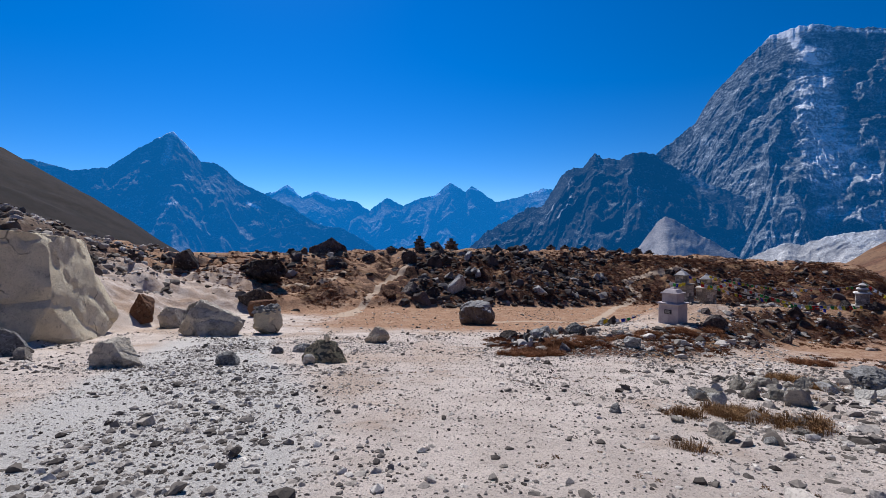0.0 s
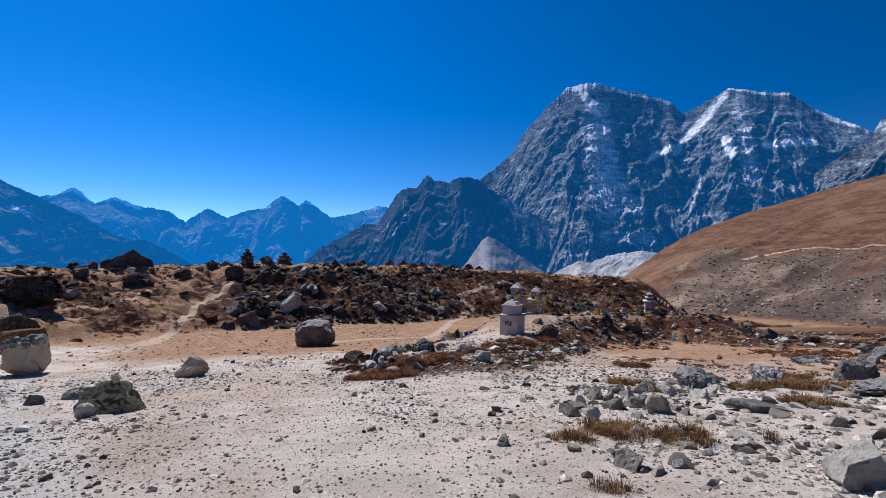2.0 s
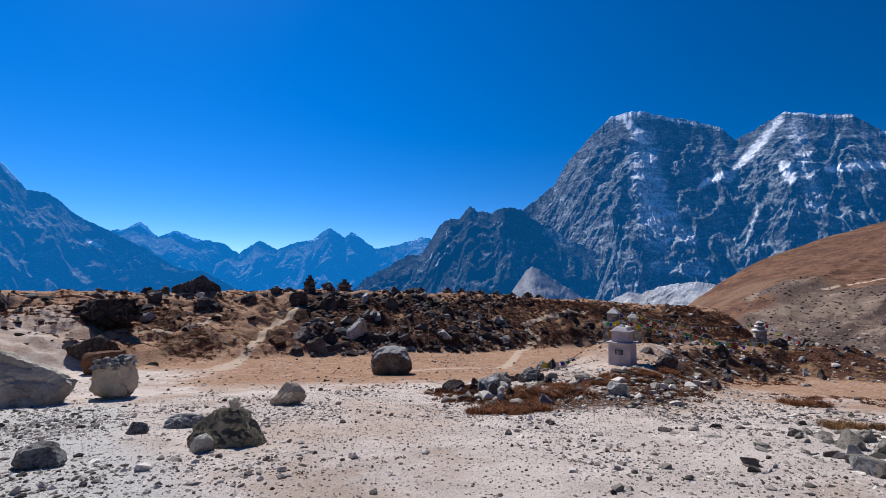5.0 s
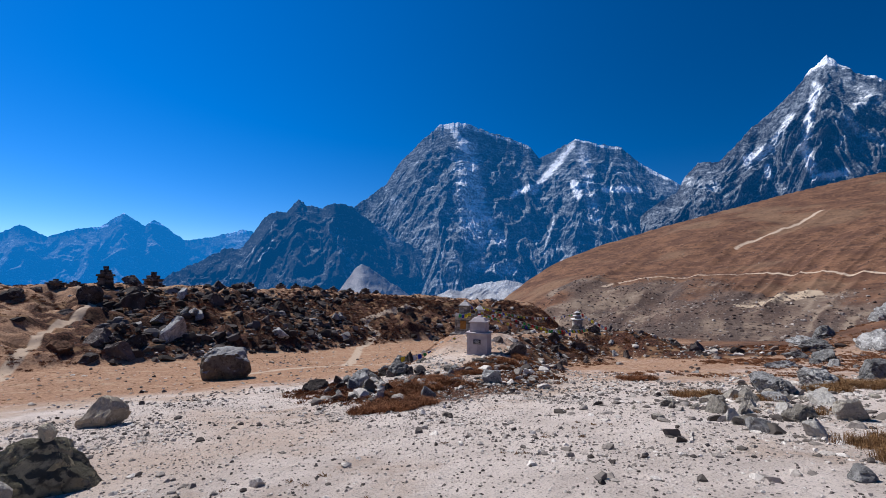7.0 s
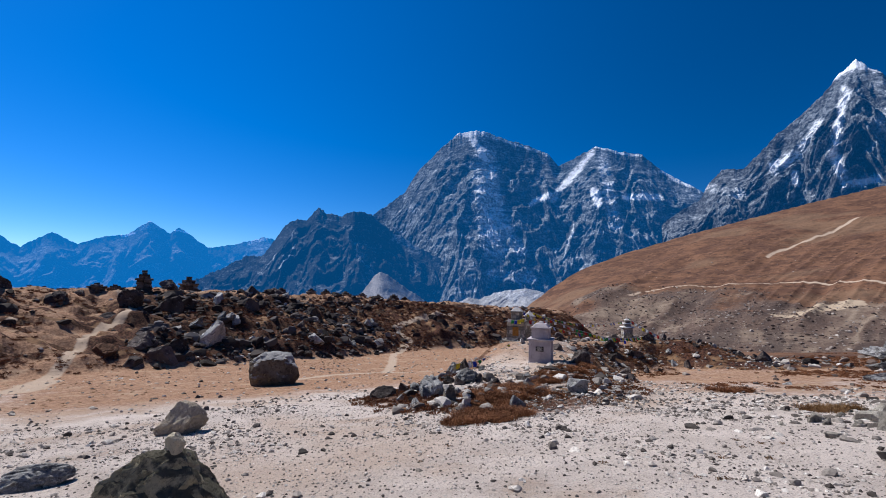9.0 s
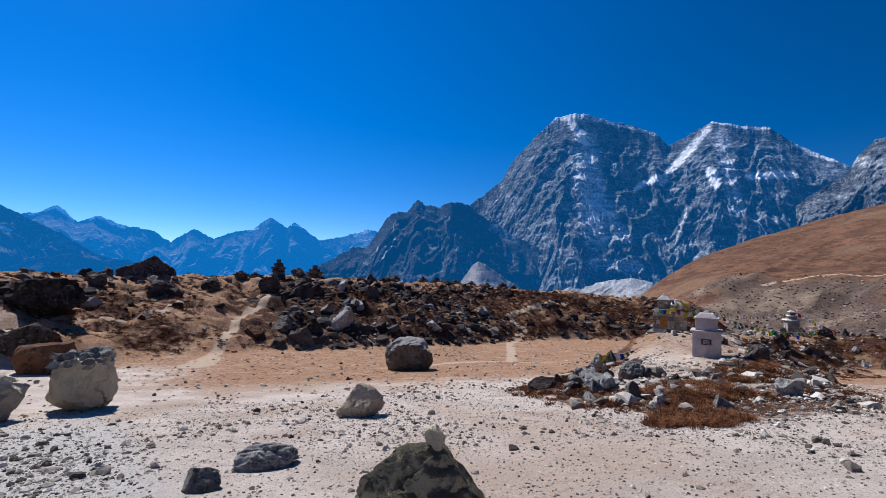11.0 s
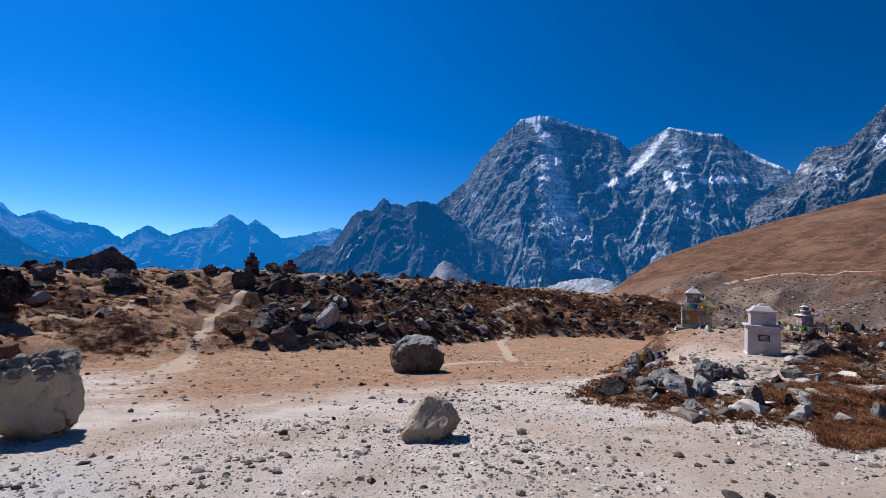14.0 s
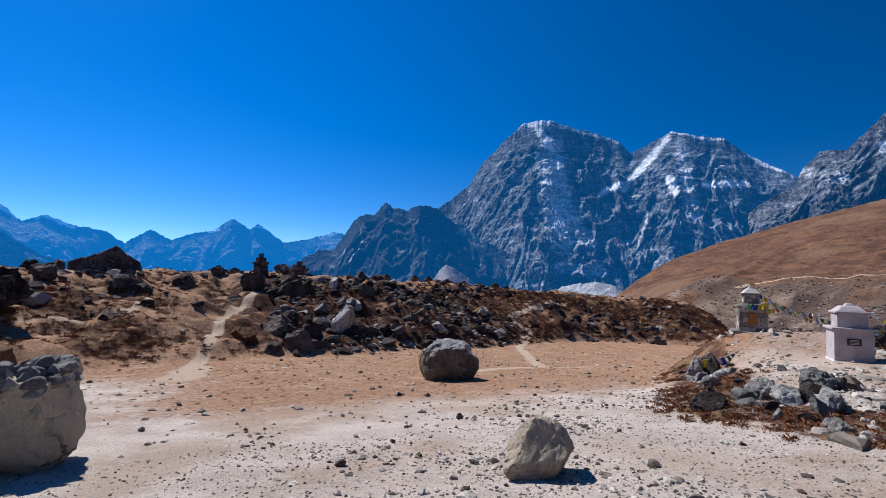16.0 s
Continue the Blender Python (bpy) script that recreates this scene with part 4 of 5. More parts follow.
for key, m, count in (("pale", M_PALE, 6), ("grey", M_GREY, 6), ("dark", M_DARK, 7)):
    KINDS[key] = []
    for n in range(count):
        me = rock_mesh("rock_" + key, 200 + 13 * n + len(key), (1.0, 0.78 + 0.1 * (n % 3), 0.52 + 0.12 * (n % 4)), 11, 4, 0.07, near=0.28, far=0.66)
        me.materials.append(m)
        KINDS[key].append(me)
rnd = random.Random(21)


def strew(key, count, place, small, large, label, group, power=2.2, sink=(0.1, 0.3)):
    """Rocks over a stretch of the plan; place() gives x, y or None."""
    made = 0
    while made < count:
        at = place()
        if at is None:
            continue
        s = small + (large - small) * rnd.random() ** power
        ob = new("rock", rnd.choice(KINDS[key]))
        m = pose(at[0], at[1], lie(*at) - s * rnd.uniform(*sink) * 0.6, rnd.uniform(-12, 12), rnd.uniform(-12, 12), rnd.uniform(0, 360))
        ob.matrix_basis = m @ Matrix.Diagonal((s, s * rnd.uniform(0.8, 1.1), s * rnd.uniform(0.8, 1.2), 1))
        tagged(ob, label, "rock", group)
        made += 1


def on_ridge_front():
    az, u = radians(rnd.uniform(-8, 41)), rnd.uniform(0.0, 1.0)
    a = math.degrees(az)
    foot, crest = np.interp(a, RIDGE_BEARING, RIDGE_FOOT), np.interp(a, RIDGE_BEARING, RIDGE_CREST)
    if a > 20 and rnd.random() < 0.55:
        return None
    r = foot + (crest - foot) * (0.04 + 0.86 * u)
    x, y = r * math.sin(az), 1 + r * math.cos(az)
    return None if min(float(from_line(np.array([x]), np.array([y]), line)[0][0]) for line, _ in TRAILS[:3]) < 1.2 else (x, y)


def on_ridge_left():
    az, u = radians(rnd.uniform(-34, -8)), rnd.uniform(0.15, 1.0)
    a = math.degrees(az)
    r = np.interp(a, RIDGE_BEARING, RIDGE_FOOT) * (1 - u) + np.interp(a, RIDGE_BEARING, RIDGE_CREST) * u
    return r * math.sin(az), 1 + r * math.cos(az)


def on_mound():
    x, y = rnd.uniform(3, 33), rnd.uniform(15, 34)
    d, along = from_line(np.array([x]), np.array([y]), MOUND)
    front = (y - 21.5) - 0.4 * (x - 7.5)
    if not 0.5 < d[0] < 5.0 or (front > 1.0 and x < 19) or math.hypot(x - 12, y - 23.7) < 1.6:
        return None
    return x, y


def on_spur():
    t = rnd.random()
    if rnd.random() < 0.68:
        return 3.7 + 6.2 * t + rnd.gauss(0, 0.7), 20.4 + 6.4 * t + rnd.gauss(0, 0.7)
    return 4.2 + 7.0 * t + rnd.gauss(0, 0.5), 18.4 + 2.6 * t + rnd.gauss(0, 0.6)


def on_tail():
    t = rnd.random()
    if t < 0.5:
        return 18.0 + 18.0 * t + rnd.gauss(0, 0.8), 26.6 + rnd.gauss(0, 1.2)
    return 27.0 + 4.0 * (t - 0.5) + rnd.gauss(0, 1.4), 28.0 - 12.0 * (t - 0.5) + rnd.gauss(0, 0.8)


def on_rubble():
    x, y = rnd.gauss(8.9, 1.9), rnd.gauss(10.2, 1.3)
    return (x, y)


def on_right_near():
    x, y = rnd.uniform(2.2, 14), rnd.uniform(0.5, 9)
    return None if x < 2.5 + 0.2 * y else (x, y)


def on_terrace():
    return rnd.uniform(16, 56), rnd.uniform(8, 21)


strew("dark", 30, on_ridge_front, 1.2, 2.7, "dark angular boulder on the moraine ridge", "ridge boulders", 2.0, (0.3, 0.7))
strew("grey", 14, on_ridge_front, 1.2, 2.6, "grey angular boulder on the moraine ridge", "grey ridge boulders", 2.0, (0.3, 0.7))
strew("grey", 28, on_mound, 0.22, 0.6, "grey lichened rock on the memorial mound", "mound rocks", 2.4)
strew("dark", 34, on_mound, 0.3, 0.9, "dark rock on the memorial mound", "dark mound rocks", 2.0)
strew("grey", 36, on_spur, 0.2, 0.62, "grey lichened rock at the near end of the mound", "near mound rocks", 2.0)
strew("dark", 18, on_spur, 0.25, 0.6, "dark rock at the near end of the mound", "near dark mound rocks", 2.0)
strew("dark", 26, on_tail, 0.35, 0.95, "dark rock on the far side of the memorial mound", "far mound rocks", 1.8)
strew("pale", 34, on_rubble, 0.16, 0.48, "pale broken rock in a patch of rubble", "rubble rocks", 1.8)
strew("pale", 22, on_right_near, 0.12, 0.30, "pale rock bedded in stony soil", "bedded pale rocks", 2.0)
strew("grey", 8, on_right_near, 0.12, 0.30, "grey rock bedded in stony soil", "bedded grey rocks", 2.0)
strew("grey", 18, on_terrace, 0.2, 0.7, "grey lichened rock on the brown terrace", "terrace rocks", 2.4)


# ---------------------------------------------------------------- gravel, talus and dry growth: one mesh each
def many(name, shapes, places, sizes, turns, jitter, material, label, category, seed):
    """Copies of small shapes joined into a single mesh, each squeezed a little differently."""
    rng = np.random.default_rng(seed)
    which = rng.integers(0, len(shapes), len(places))
    verts, tris, start = [], [], 0
    for n, (bv, bf) in enumerate(shapes):
        pick = which == n
        k, nv = int(pick.sum()), len(bv)
        v = bv[None] * sizes[pick][:, None, :] * (1 + jitter * (rng.random((k, nv, 1)) - 0.5))
        c, s = np.cos(turns[pick])[:, None], np.sin(turns[pick])[:, None]
        v = np.stack([v[..., 0] * c - v[..., 1] * s, v[..., 0] * s + v[..., 1] * c, v[..., 2]], -1) + places[pick][:, None, :]
        verts.append(v.reshape(-1, 3))
        tris.append((bf[None] + (start + np.arange(k) * nv)[:, None, None]).reshape(-1, 3))
        start += k * nv
    v, f = np.concatenate(verts), np.concatenate(tris)
    me = bpy.data.meshes.new(name)
    me.vertices.add(len(v))
    me.vertices.foreach_set("co", v.astype(np.float32).ravel())
    me.loops.add(f.size)
    me.polygons.add(len(f))
    me.loops.foreach_set("vertex_index", f.ravel().astype(np.int32))
    me.polygons.foreach_set("loop_start", np.arange(0, f.size, 3, dtype=np.int32))
    me.polygons.foreach_set("use_smooth", np.zeros(len(f), dtype=bool))
    me.update(calc_edges=True)
    me.materials.append(material)
    return tagged(new(name, me), label, category, kind="stuff")


PEBBLES = [rock_shape(300 + n, 7, 1, 0.0, near=0.34, far=0.75) for n in range(6)]
LUMPS = [rock_shape(320 + n, 9, 2, 0.03, near=0.26, far=0.62) for n in range(8)]


def scatter(count, box, keep, seed):
    rng = np.random.default_rng(seed)
    x, y = rng.uniform(box[0], box[1], count), rng.uniform(box[2], box[3], count)
    ok = rng.random(count) < keep(x, y)
    return x[ok], y[ok], rng


def stones(name, count, box, keep, small, large, power, material, label, seed, shapes=PEBBLES, sink=0.12):
    x, y, rng = scatter(count, box, keep, seed)
    s = small + (large - small) * rng.random(len(x)) ** power
    sizes = np.stack([s, s * rng.uniform(0.6, 1, len(x)), s * rng.uniform(0.3, 0.7, len(x))], -1)
    places = np.stack([x, y, height(x, y) - sink * s], -1)
    return many(name, shapes, places, sizes, rng.uniform(0, 6.3, len(x)), 0.12, material, label, "gravel", seed)


def gravel_much(x, y):
    n = fbm(x * 0.35, y * 0.35, 4, 61)
    track = smooth(2.4, 0.4, np.abs(x + 2.6 + 0.36 * (y - 2.0) - 0.35 * np.sin(y * 0.3)))
    right = smooth(2, 7, x - 0.1 * y) * smooth(20, 8, y)
    return np.clip(0.10 + 1.05 * n + 0.4 * track + 0.35 * right, 0.03, 1) * smooth(30, 22, y)


def ridge_much(x, y):
    """Where the moraine ridge is bouldery: most on its middle stretch, in drifts, and clear of the trails."""
    az, r, s, crest, d, along = masks(x, y)
    stretch = smooth(-7, -2, az) * smooth(26, 18, az) + 0.35 * smooth(20, 30, az) * smooth(43, 40, az) + 0.22 * smooth(-6, -10, az)
    return smooth(0.0, 0.06, s) * smooth(1.02, 0.85, s) * stretch * np.clip(0.75 + 1.3 * fbm(x * 0.12, y * 0.12, 4, 65), 0, 1) * (cover(x, y)["trail"] < 0.1)


def near_mound(x, y):
    d, front = masks(x, y)[4], (y - 21.5) - 0.4 * (x - 7.5)
    return (1 - 0.6 * smooth(20, 26, x)) * smooth(5.2, 4.0, d) * np.where((front > 0.6) & (x < 19), 0.12, 1.0) * (np.hypot(x - 12, y - 23.8) > 1.3)


stones("gravel", 90000, (-16, 16, -2, 28), gravel_much, 0.02, 0.14, 3.2, M_GRAVEL, "loose grey gravel strewn over the soil", 71)
stones("fine_gravel", 130000, (-10, 8, -1, 24), lambda x, y: 0.3 + 0.7 * gravel_much(x, y), 0.012, 0.05, 1.8, M_GRAVEL, "fine grey gravel on the track", 72)
stones("loose_stones", 3800, (-12, 17, 1, 30), gravel_much, 0.06, 0.22, 2.8, M_GRAVEL, "loose angular stones on the pale soil", 70, LUMPS)
stones("turf_stones", 9000, (-14, 34, 26, 60), lambda x, y: 0.25 * smooth(0.3, 0.0, masks(x, y)[2]), 0.05, 0.26, 3.0, M_GRAVEL, "scattered stones on the brown turf", 73)
stones("ridge_boulders", 5200, (-30, 62, 38, 92), ridge_much, 0.4, 1.6, 2.0, M_TALUS, "dark angular boulders on the moraine ridge", 69, LUMPS, 0.2)
stones("talus", 16000, (-30, 62, 38, 92), ridge_much, 0.15, 0.7, 2.0, M_TALUS, "dark broken stones on the moraine ridge", 74)
stones("mound_boulders", 1500, (2, 36, 14, 36), near_mound, 0.16, 0.6, 2.2, M_GRAVEL, "grey broken rocks on the mound", 68, LUMPS)
stones("mound_rubble", 12000, (2, 36, 14, 36), near_mound, 0.04, 0.24, 2.4, M_GRAVEL, "broken grey stones on the mound", 75)
stones("bedded_stones", 900, (2, 15, 0, 13), lambda x, y: smooth(2.0, 4.5, x - 0.15 * y), 0.1, 0.36, 2.4, M_GRAVEL, "broken rocks bedded in the soil", 67, LUMPS, 0.25)
stones("hill_scree", 34000, (60, 230, -10, 130), lambda x, y: 0.7 * np.clip(cover(x, y)["scree"] + 0.04, 0, 1), 0.15, 0.9, 4.0, M_SCREE, "brown-grey scree on the hillside", 76)
stones("terrace_stones", 3800, (18, 80, 0, 30), lambda x, y: np.clip(0.25 + 0.9 * fbm(x * 0.1, y * 0.1, 3, 67), 0, 1), 0.08, 0.6, 3.0, M_SCREE, "grey stones on the brown terrace", 77, LUMPS)
stones("slope_rubble", 5000, (-46, -12, 22, 58), lambda x, y: 0.8 * smooth(-29, -36, bearing_of(x, y)[0]) * smooth(33, 42, bearing_of(x, y)[1]), 0.15, 1.0, 2.4, M_GRAVEL, "grey rubble on the slope", 78, LUMPS)


# a clump of dry stems: thin blades that lean outwards
blade_rng = np.random.default_rng(9)
bv, bf = [], []
for n in range(30):
    a, lean, w = blade_rng.uniform(0, 6.28), blade_rng.uniform(0.2, 0.9), blade_rng.uniform(0.014, 0.03)
    ox, oy = blade_rng.normal(0, 0.3, 2)
    d = np.array([math.cos(a), math.sin(a)])
    side = np.array([-d[1], d[0]]) * w
    tip = blade_rng.uniform(0.3, 0.8) * (1.15 - 0.6 * min(1.0, math.hypot(ox, oy)))
    k = len(bv)
    bv += [(ox + side[0], oy + side[1], -0.05), (ox - side[0], oy - side[1], -0.05), (ox + d[0] * lean * tip * 0.45 - side[0], oy + d[1] * lean * tip * 0.45 - side[1], tip * 0.6), (ox + d[0] * lean * tip, oy + d[1] * lean * tip, tip * (1.0 - 0.35 * lean))]
    bf += [(k, k + 1, k + 2), (k, k + 2, k + 3)]
BLADE_V, BLADE_F = np.array(bv) * 0.5, np.array(bf)
# a rounded tussock seen close by: many fine stems
bv, bf = [], []
for n in range(70):
    a, lean, w = blade_rng.uniform(0, 6.28), blade_rng.uniform(0.1, 1.1), blade_rng.uniform(0.007, 0.014)
    r = 0.55 * math.sqrt(blade_rng.random())
    o, d = np.array([math.cos(a), math.sin(a)]) * r, np.array([math.cos(a + blade_rng.normal(0, 0.7)), math.sin(a + blade_rng.normal(0, 0.7))])
    side = np.array([-d[1], d[0]]) * w
    tip = (1.0 - 0.8 * r) * blade_rng.uniform(0.6, 1.1)
    mid_at, tip_at = o + d * lean * tip * 0.3, o + d * lean * tip * 0.75
    k = len(bv)
    bv += [(*(o + side), -0.1), (*(o - side), -0.1), (*(mid_at - side), tip * 0.6), (*(mid_at + side), tip * 0.6), (*tip_at, tip * (1.0 - 0.4 * lean))]
    bf += [(k, k + 1, k + 2), (k, k + 2, k + 3), (k + 3, k + 2, k + 4)]
TUFT = (np.array(bv) * 0.6, np.array(bf))


def growth(name, count, box, keep, small, large, tall, material, label, seed, shape=None):
    x, y, rng = scatter(count, box, keep, seed)
    s = rng.uniform(small, large, len(x))
    sizes = np.stack([s, s, s * tall], -1)
    places = np.stack([x, y, height(x, y)], -1)
    return many(name, [shape or (BLADE_V, BLADE_F)], places, sizes, rng.uniform(0, 6.3, len(x)), 0.05, material, label, "grass", seed)


def patches(points):
    """Growth in the given patches: x, y, half width."""
    def keep(x, y):
        best = np.zeros(len(x))
        for px, py, half in points:
            best = np.maximum(best, smooth(half, half * 0.5, np.hypot(x - px, y - py) + 1.0 * half * fbm(x * 2.2, y * 2.2, 3, 81)))
        return best
    return keep


growth("dry_grass", 20000, (0, 16, 0, 14), patches(((4.3, 6.9, 0.34), (5.2, 7.2, 0.42), (5.7, 6.3, 0.5), (8.9, 10.0, 0.5), (7.7, 8.7, 0.3), (9.6, 11.8, 0.5), (13.0, 9.2, 0.8), (3.4, 5.0, 0.2), (6.6, 5.6, 0.25), (10.2, 7.2, 0.5), (11.6, 9.6, 0.5), (14.2, 10.4, 0.7))), 0.16, 0.5, 1.0, M_STRAW, "dry straw-brown grass tufts between the stones", 91, TUFT)
growth("spur_grass", 16000, (1, 14, 15, 24), patches(((3.6, 17.0, 0.9), (4.4, 17.8, 1.1), (5.4, 18.6, 1.2), (6.8, 19.2, 1.0), (2.9, 19.0, 0.3), (8.4, 19.6, 0.7), (9.9, 20.4, 0.6), (11.4, 21.2, 0.6), (13.4, 21.8, 0.6), (6.2, 20.0, 0.5), (13.2, 15.7, 0.5), (14.2, 15.9, 0.4))), 0.2, 0.6, 0.9, M_RUSSET, "rusty dry grass on the near end of the mound", 96, TUFT)
growth("terrace_grass", 14000, (15, 56, 6, 26), lambda x, y: np.clip(0.1 + 1.8 * fbm(x * 0.25, y * 0.25, 4, 99), 0, 1), 0.25, 0.6, 0.5, M_RUSSET, "rusty dry grass on the brown terrace", 97)
growth("mound_grass", 24000, (2, 42, 14, 36), lambda x, y: 0.9 * smooth(5.3, 4.4, masks(x, y)[4]) * smooth(1.8, 3.0, masks(x, y)[4]) * np.clip(0.3 + 2.4 * fbm(x * 0.5, y * 0.5, 3, 83), 0, 1), 0.2, 0.5, 0.7, M_RUSSET, "rusty dry scrub on the mound", 92)
growth("ridge_scrub", 90000, (-26, 62, 40, 90), lambda x, y: smooth(0.01, 0.1, masks(x, y)[2]) * smooth(1.05, 0.85, masks(x, y)[2]) * (0.45 + 0.55 * smooth(-8, -3, bearing_of(x, y)[0])) * np.clip(0.5 + 1.5 * fbm(x * 0.16, y * 0.16, 4, 85), 0, 1), 0.25, 0.7, 0.75, M_RUST, "rusty dry scrub on the moraine ridge", 93)
growth("turf_grass", 14000, (-14, 34, 27, 60), lambda x, y: 0.5 * cover(x, y)["turf"] * smooth(0.12, 0.02, masks(x, y)[2]) * (cover(x, y)["trail"] < 0.2) * np.clip(0.3 + 1.3 * fbm(x * 0.3, y * 0.3, 3, 87), 0, 1), 0.12, 0.3, 0.35, M_STRAW, "short dry brown grass on the flat", 94)
growth("soil_tufts", 1600, (-8, 18, 3, 28), lambda x, y: np.clip(2.2 * fbm(x * 0.45, y * 0.45, 3, 89) - 0.5, 0, 1), 0.12, 0.26, 0.45, M_STRAW, "small dry grass tufts in the pale soil", 95)


# ---------------------------------------------------------------- memorials
def part(name, bm, material, parent, label=""):
    me = bpy.data.meshes.new(name)
    bm.to_mesh(me)
    bm.free()
    me.materials.append(material)
    ob = new(name, me)
    ob.parent = parent
    if label:
        tagged(ob, label)
    return ob


def block(w, d, h, z=0.0, x=0.0, y=0.0, taper=1.0, bevel=0.02, wobble=0.0, rng=None, turn=0.0):
    """A box with its base at z, narrower at the top by taper, with worn edges."""
    bm = bmesh.new()
    bmesh.ops.create_cube(bm, size=1.0)
    for v in bm.verts:
        k = taper if v.co.z > 0 else 1.0
        v.co = Vector((v.co.x * w * k, v.co.y * d * k, (v.co.z + 0.5) * h))
        if wobble:
            v.co += Vector((rng.uniform(-1, 1), rng.uniform(-1, 1), rng.uniform(-0.5, 0.5))) * wobble
    if bevel:
        bmesh.ops.bevel(bm, geom=bm.edges[:], offset=bevel, segments=2, affect="EDGES", profile=0.6)
    bmesh.ops.transform(bm, matrix=pose(x, y, z, 0, 0, turn), verts=bm.verts)
    return bm


def stand(name, label, x, y, turn, sink=0.1):
    ob = new(name)
    ob.empty_display_size = 0.2
    ob.matrix_basis = pose(x, y, lie(x, y) - sink, 0, 0, turn)
    return tagged(ob, label, "memorial", "stone memorials")


def courses(parent, w, d, h, z, rows, rng, name="brick", material=None):
    """Walls of uneven stone blocks about a core."""
    part("core", block(w - 0.12, d - 0.12, h, z, bevel=0), M_MASON, parent)
    rh = h / rows
    for n in range(rows):
        for side in range(4):
            length, depth = (w, d) if side % 2 == 0 else (d, w)
            at = -length / 2
            while at < length / 2 - 0.04:
                bw = min(rng.uniform(0.2, 0.42), length / 2 - at)
                if length / 2 - at - bw < 0.1:
                    bw = length / 2 - at
                bm = block(bw - 0.015, 0.16, rh - 0.014, z + n * rh, at + bw / 2, -depth / 2 + 0.075 + rng.uniform(-0.012, 0.012), bevel=0.012, wobble=0.006, rng=rng)
                bmesh.ops.transform(bm, matrix=pose(0, 0, 0, 0, 0, side * 90), verts=bm.verts)
                part(name, bm, material or M_MASON, parent)
                at += bw


def plaster_memorial(x, y, turn):
    top = stand("memorial", "lilac-grey plastered memorial with stepped top and dark plaque", x, y, turn)
    part("lower_wall", block(1.04, 1.02, 1.12, 0.0, bevel=0.025, taper=0.985), M_PLASTER, top)
    part("plinth", block(1.10, 1.08, 0.12, 0.0, bevel=0.03), M_WHITEWASH, top, "chipped whitewashed foot")
    part("ledge", block(1.19, 1.16, 0.085, 1.12, bevel=0.03), M_PLASTER, top, "plastered stone ledge")
    part("upper_wall", block(0.80, 0.78, 0.46, 1.205, bevel=0.025), M_PLASTER, top)
    part("cornice", block(0.92, 0.9, 0.07, 1.665, bevel=0.025), M_PLASTER, top, "plastered cornice")
    part("roof", block(0.80, 0.78, 0.17, 1.735, taper=0.62, bevel=0.03), M_PLASTER, top, "sloping plastered roof")
    part("finial", block(0.30, 0.29, 0.11, 1.895, taper=0.5, bevel=0.025), M_PLASTER, top)
    plate = part("plaque", block(0.36, 0.04, 0.22, 0.64, 0, -0.525, bevel=0.008), M_PLAQUE, top, "dark engraved plaque")
    for n in range(4):
        part("writing_line", block(0.27 - 0.05 * (n % 2), 0.006, 0.016, 0.68 + 0.042 * n, 0, -0.548, bevel=0), M_ROPE, plate)
    return top


def masonry_memorial(x, y, turn, w, h, upper, seed, plaque, cap_material, label):
    rng = random.Random(seed)
    top = stand("memorial", label, x, y, turn, 0.15)
    part("footing", block(w * 1.35, w * 1.3, 0.3, 0.0, bevel=0.05, wobble=0.05, rng=rng), M_MASON, top, "rough rubble footing")
    courses(top, w, w * 0.95, h, 0.28, max(4, int(h / 0.19)), rng)
    part("ledge", block(w * 1.14, w * 1.1, 0.08, 0.28 + h, bevel=0.02, wobble=0.015, rng=rng), M_MASON, top, "thin stone ledge")
    courses(top, w * 0.58, w * 0.56, upper, 0.36 + h, max(3, int(upper / 0.16)), rng)
    part("cap", block(w * 0.74, w * 0.7, 0.06, 0.36 + h + upper, bevel=0.02), M_MASON, top, "stone cap slab")
    part("roof", block(w * 0.66, w * 0.62, w * 0.2, 0.42 + h + upper, taper=0.45, bevel=0.03), cap_material, top, "pale sloping roof")
    part("finial", block(w * 0.2, w * 0.2, w * 0.14, 0.42 + h + upper + w * 0.19, taper=0.4, bevel=0.02), cap_material, top)
    for n in range(3):
        part("footing_slab", block(w * (1.75 - 0.15 * n), w * (1.65 - 0.15 * n), 0.1, 0.02 + 0.1 * n, bevel=0.03, wobble=0.06, rng=rng, turn=rng.uniform(-6, 6)), M_MASON, top)
    if plaque:
        part("plaque", block(w * 0.34, 0.05, h * 0.46, 0.28 + h * 0.3, 0.0, -w * 0.475 - 0.035, bevel=0.01), M_ORANGE, top, "orange-brown metal plaque")
    return top


def tiered_memorial(x, y, turn):
    top = stand("memorial", "slender tiered stone memorial with flared slab roofs", x, y, turn, 0.1)
    rng = random.Random(77)
    part("footing", block(1.2, 1.1, 0.28, 0.0, bevel=0.05, wobble=0.05, rng=rng), M_MASON, top)
    courses(top, 0.68, 0.66, 0.85, 0.26, 5, rng)
    for n, (w, z) in enumerate(((0.95, 1.11), (0.66, 1.38))):
        part("roof", block(w, w * 0.95, 0.07, z, taper=0.8, bevel=0.02), M_WHITEWASH, top, "pale flared slab roof")
        part("drum", block(w * 0.5, w * 0.5, 0.2, z + 0.07, bevel=0.02), M_MASON, top)
    part("crown", block(0.44, 0.42, 0.13, 1.65, taper=0.25, bevel=0.015), M_WHITEWASH, top)
    part("spike", block(0.06, 0.06, 0.24, 1.76, taper=0.4, bevel=0.01), M_MASON, top)
    return top


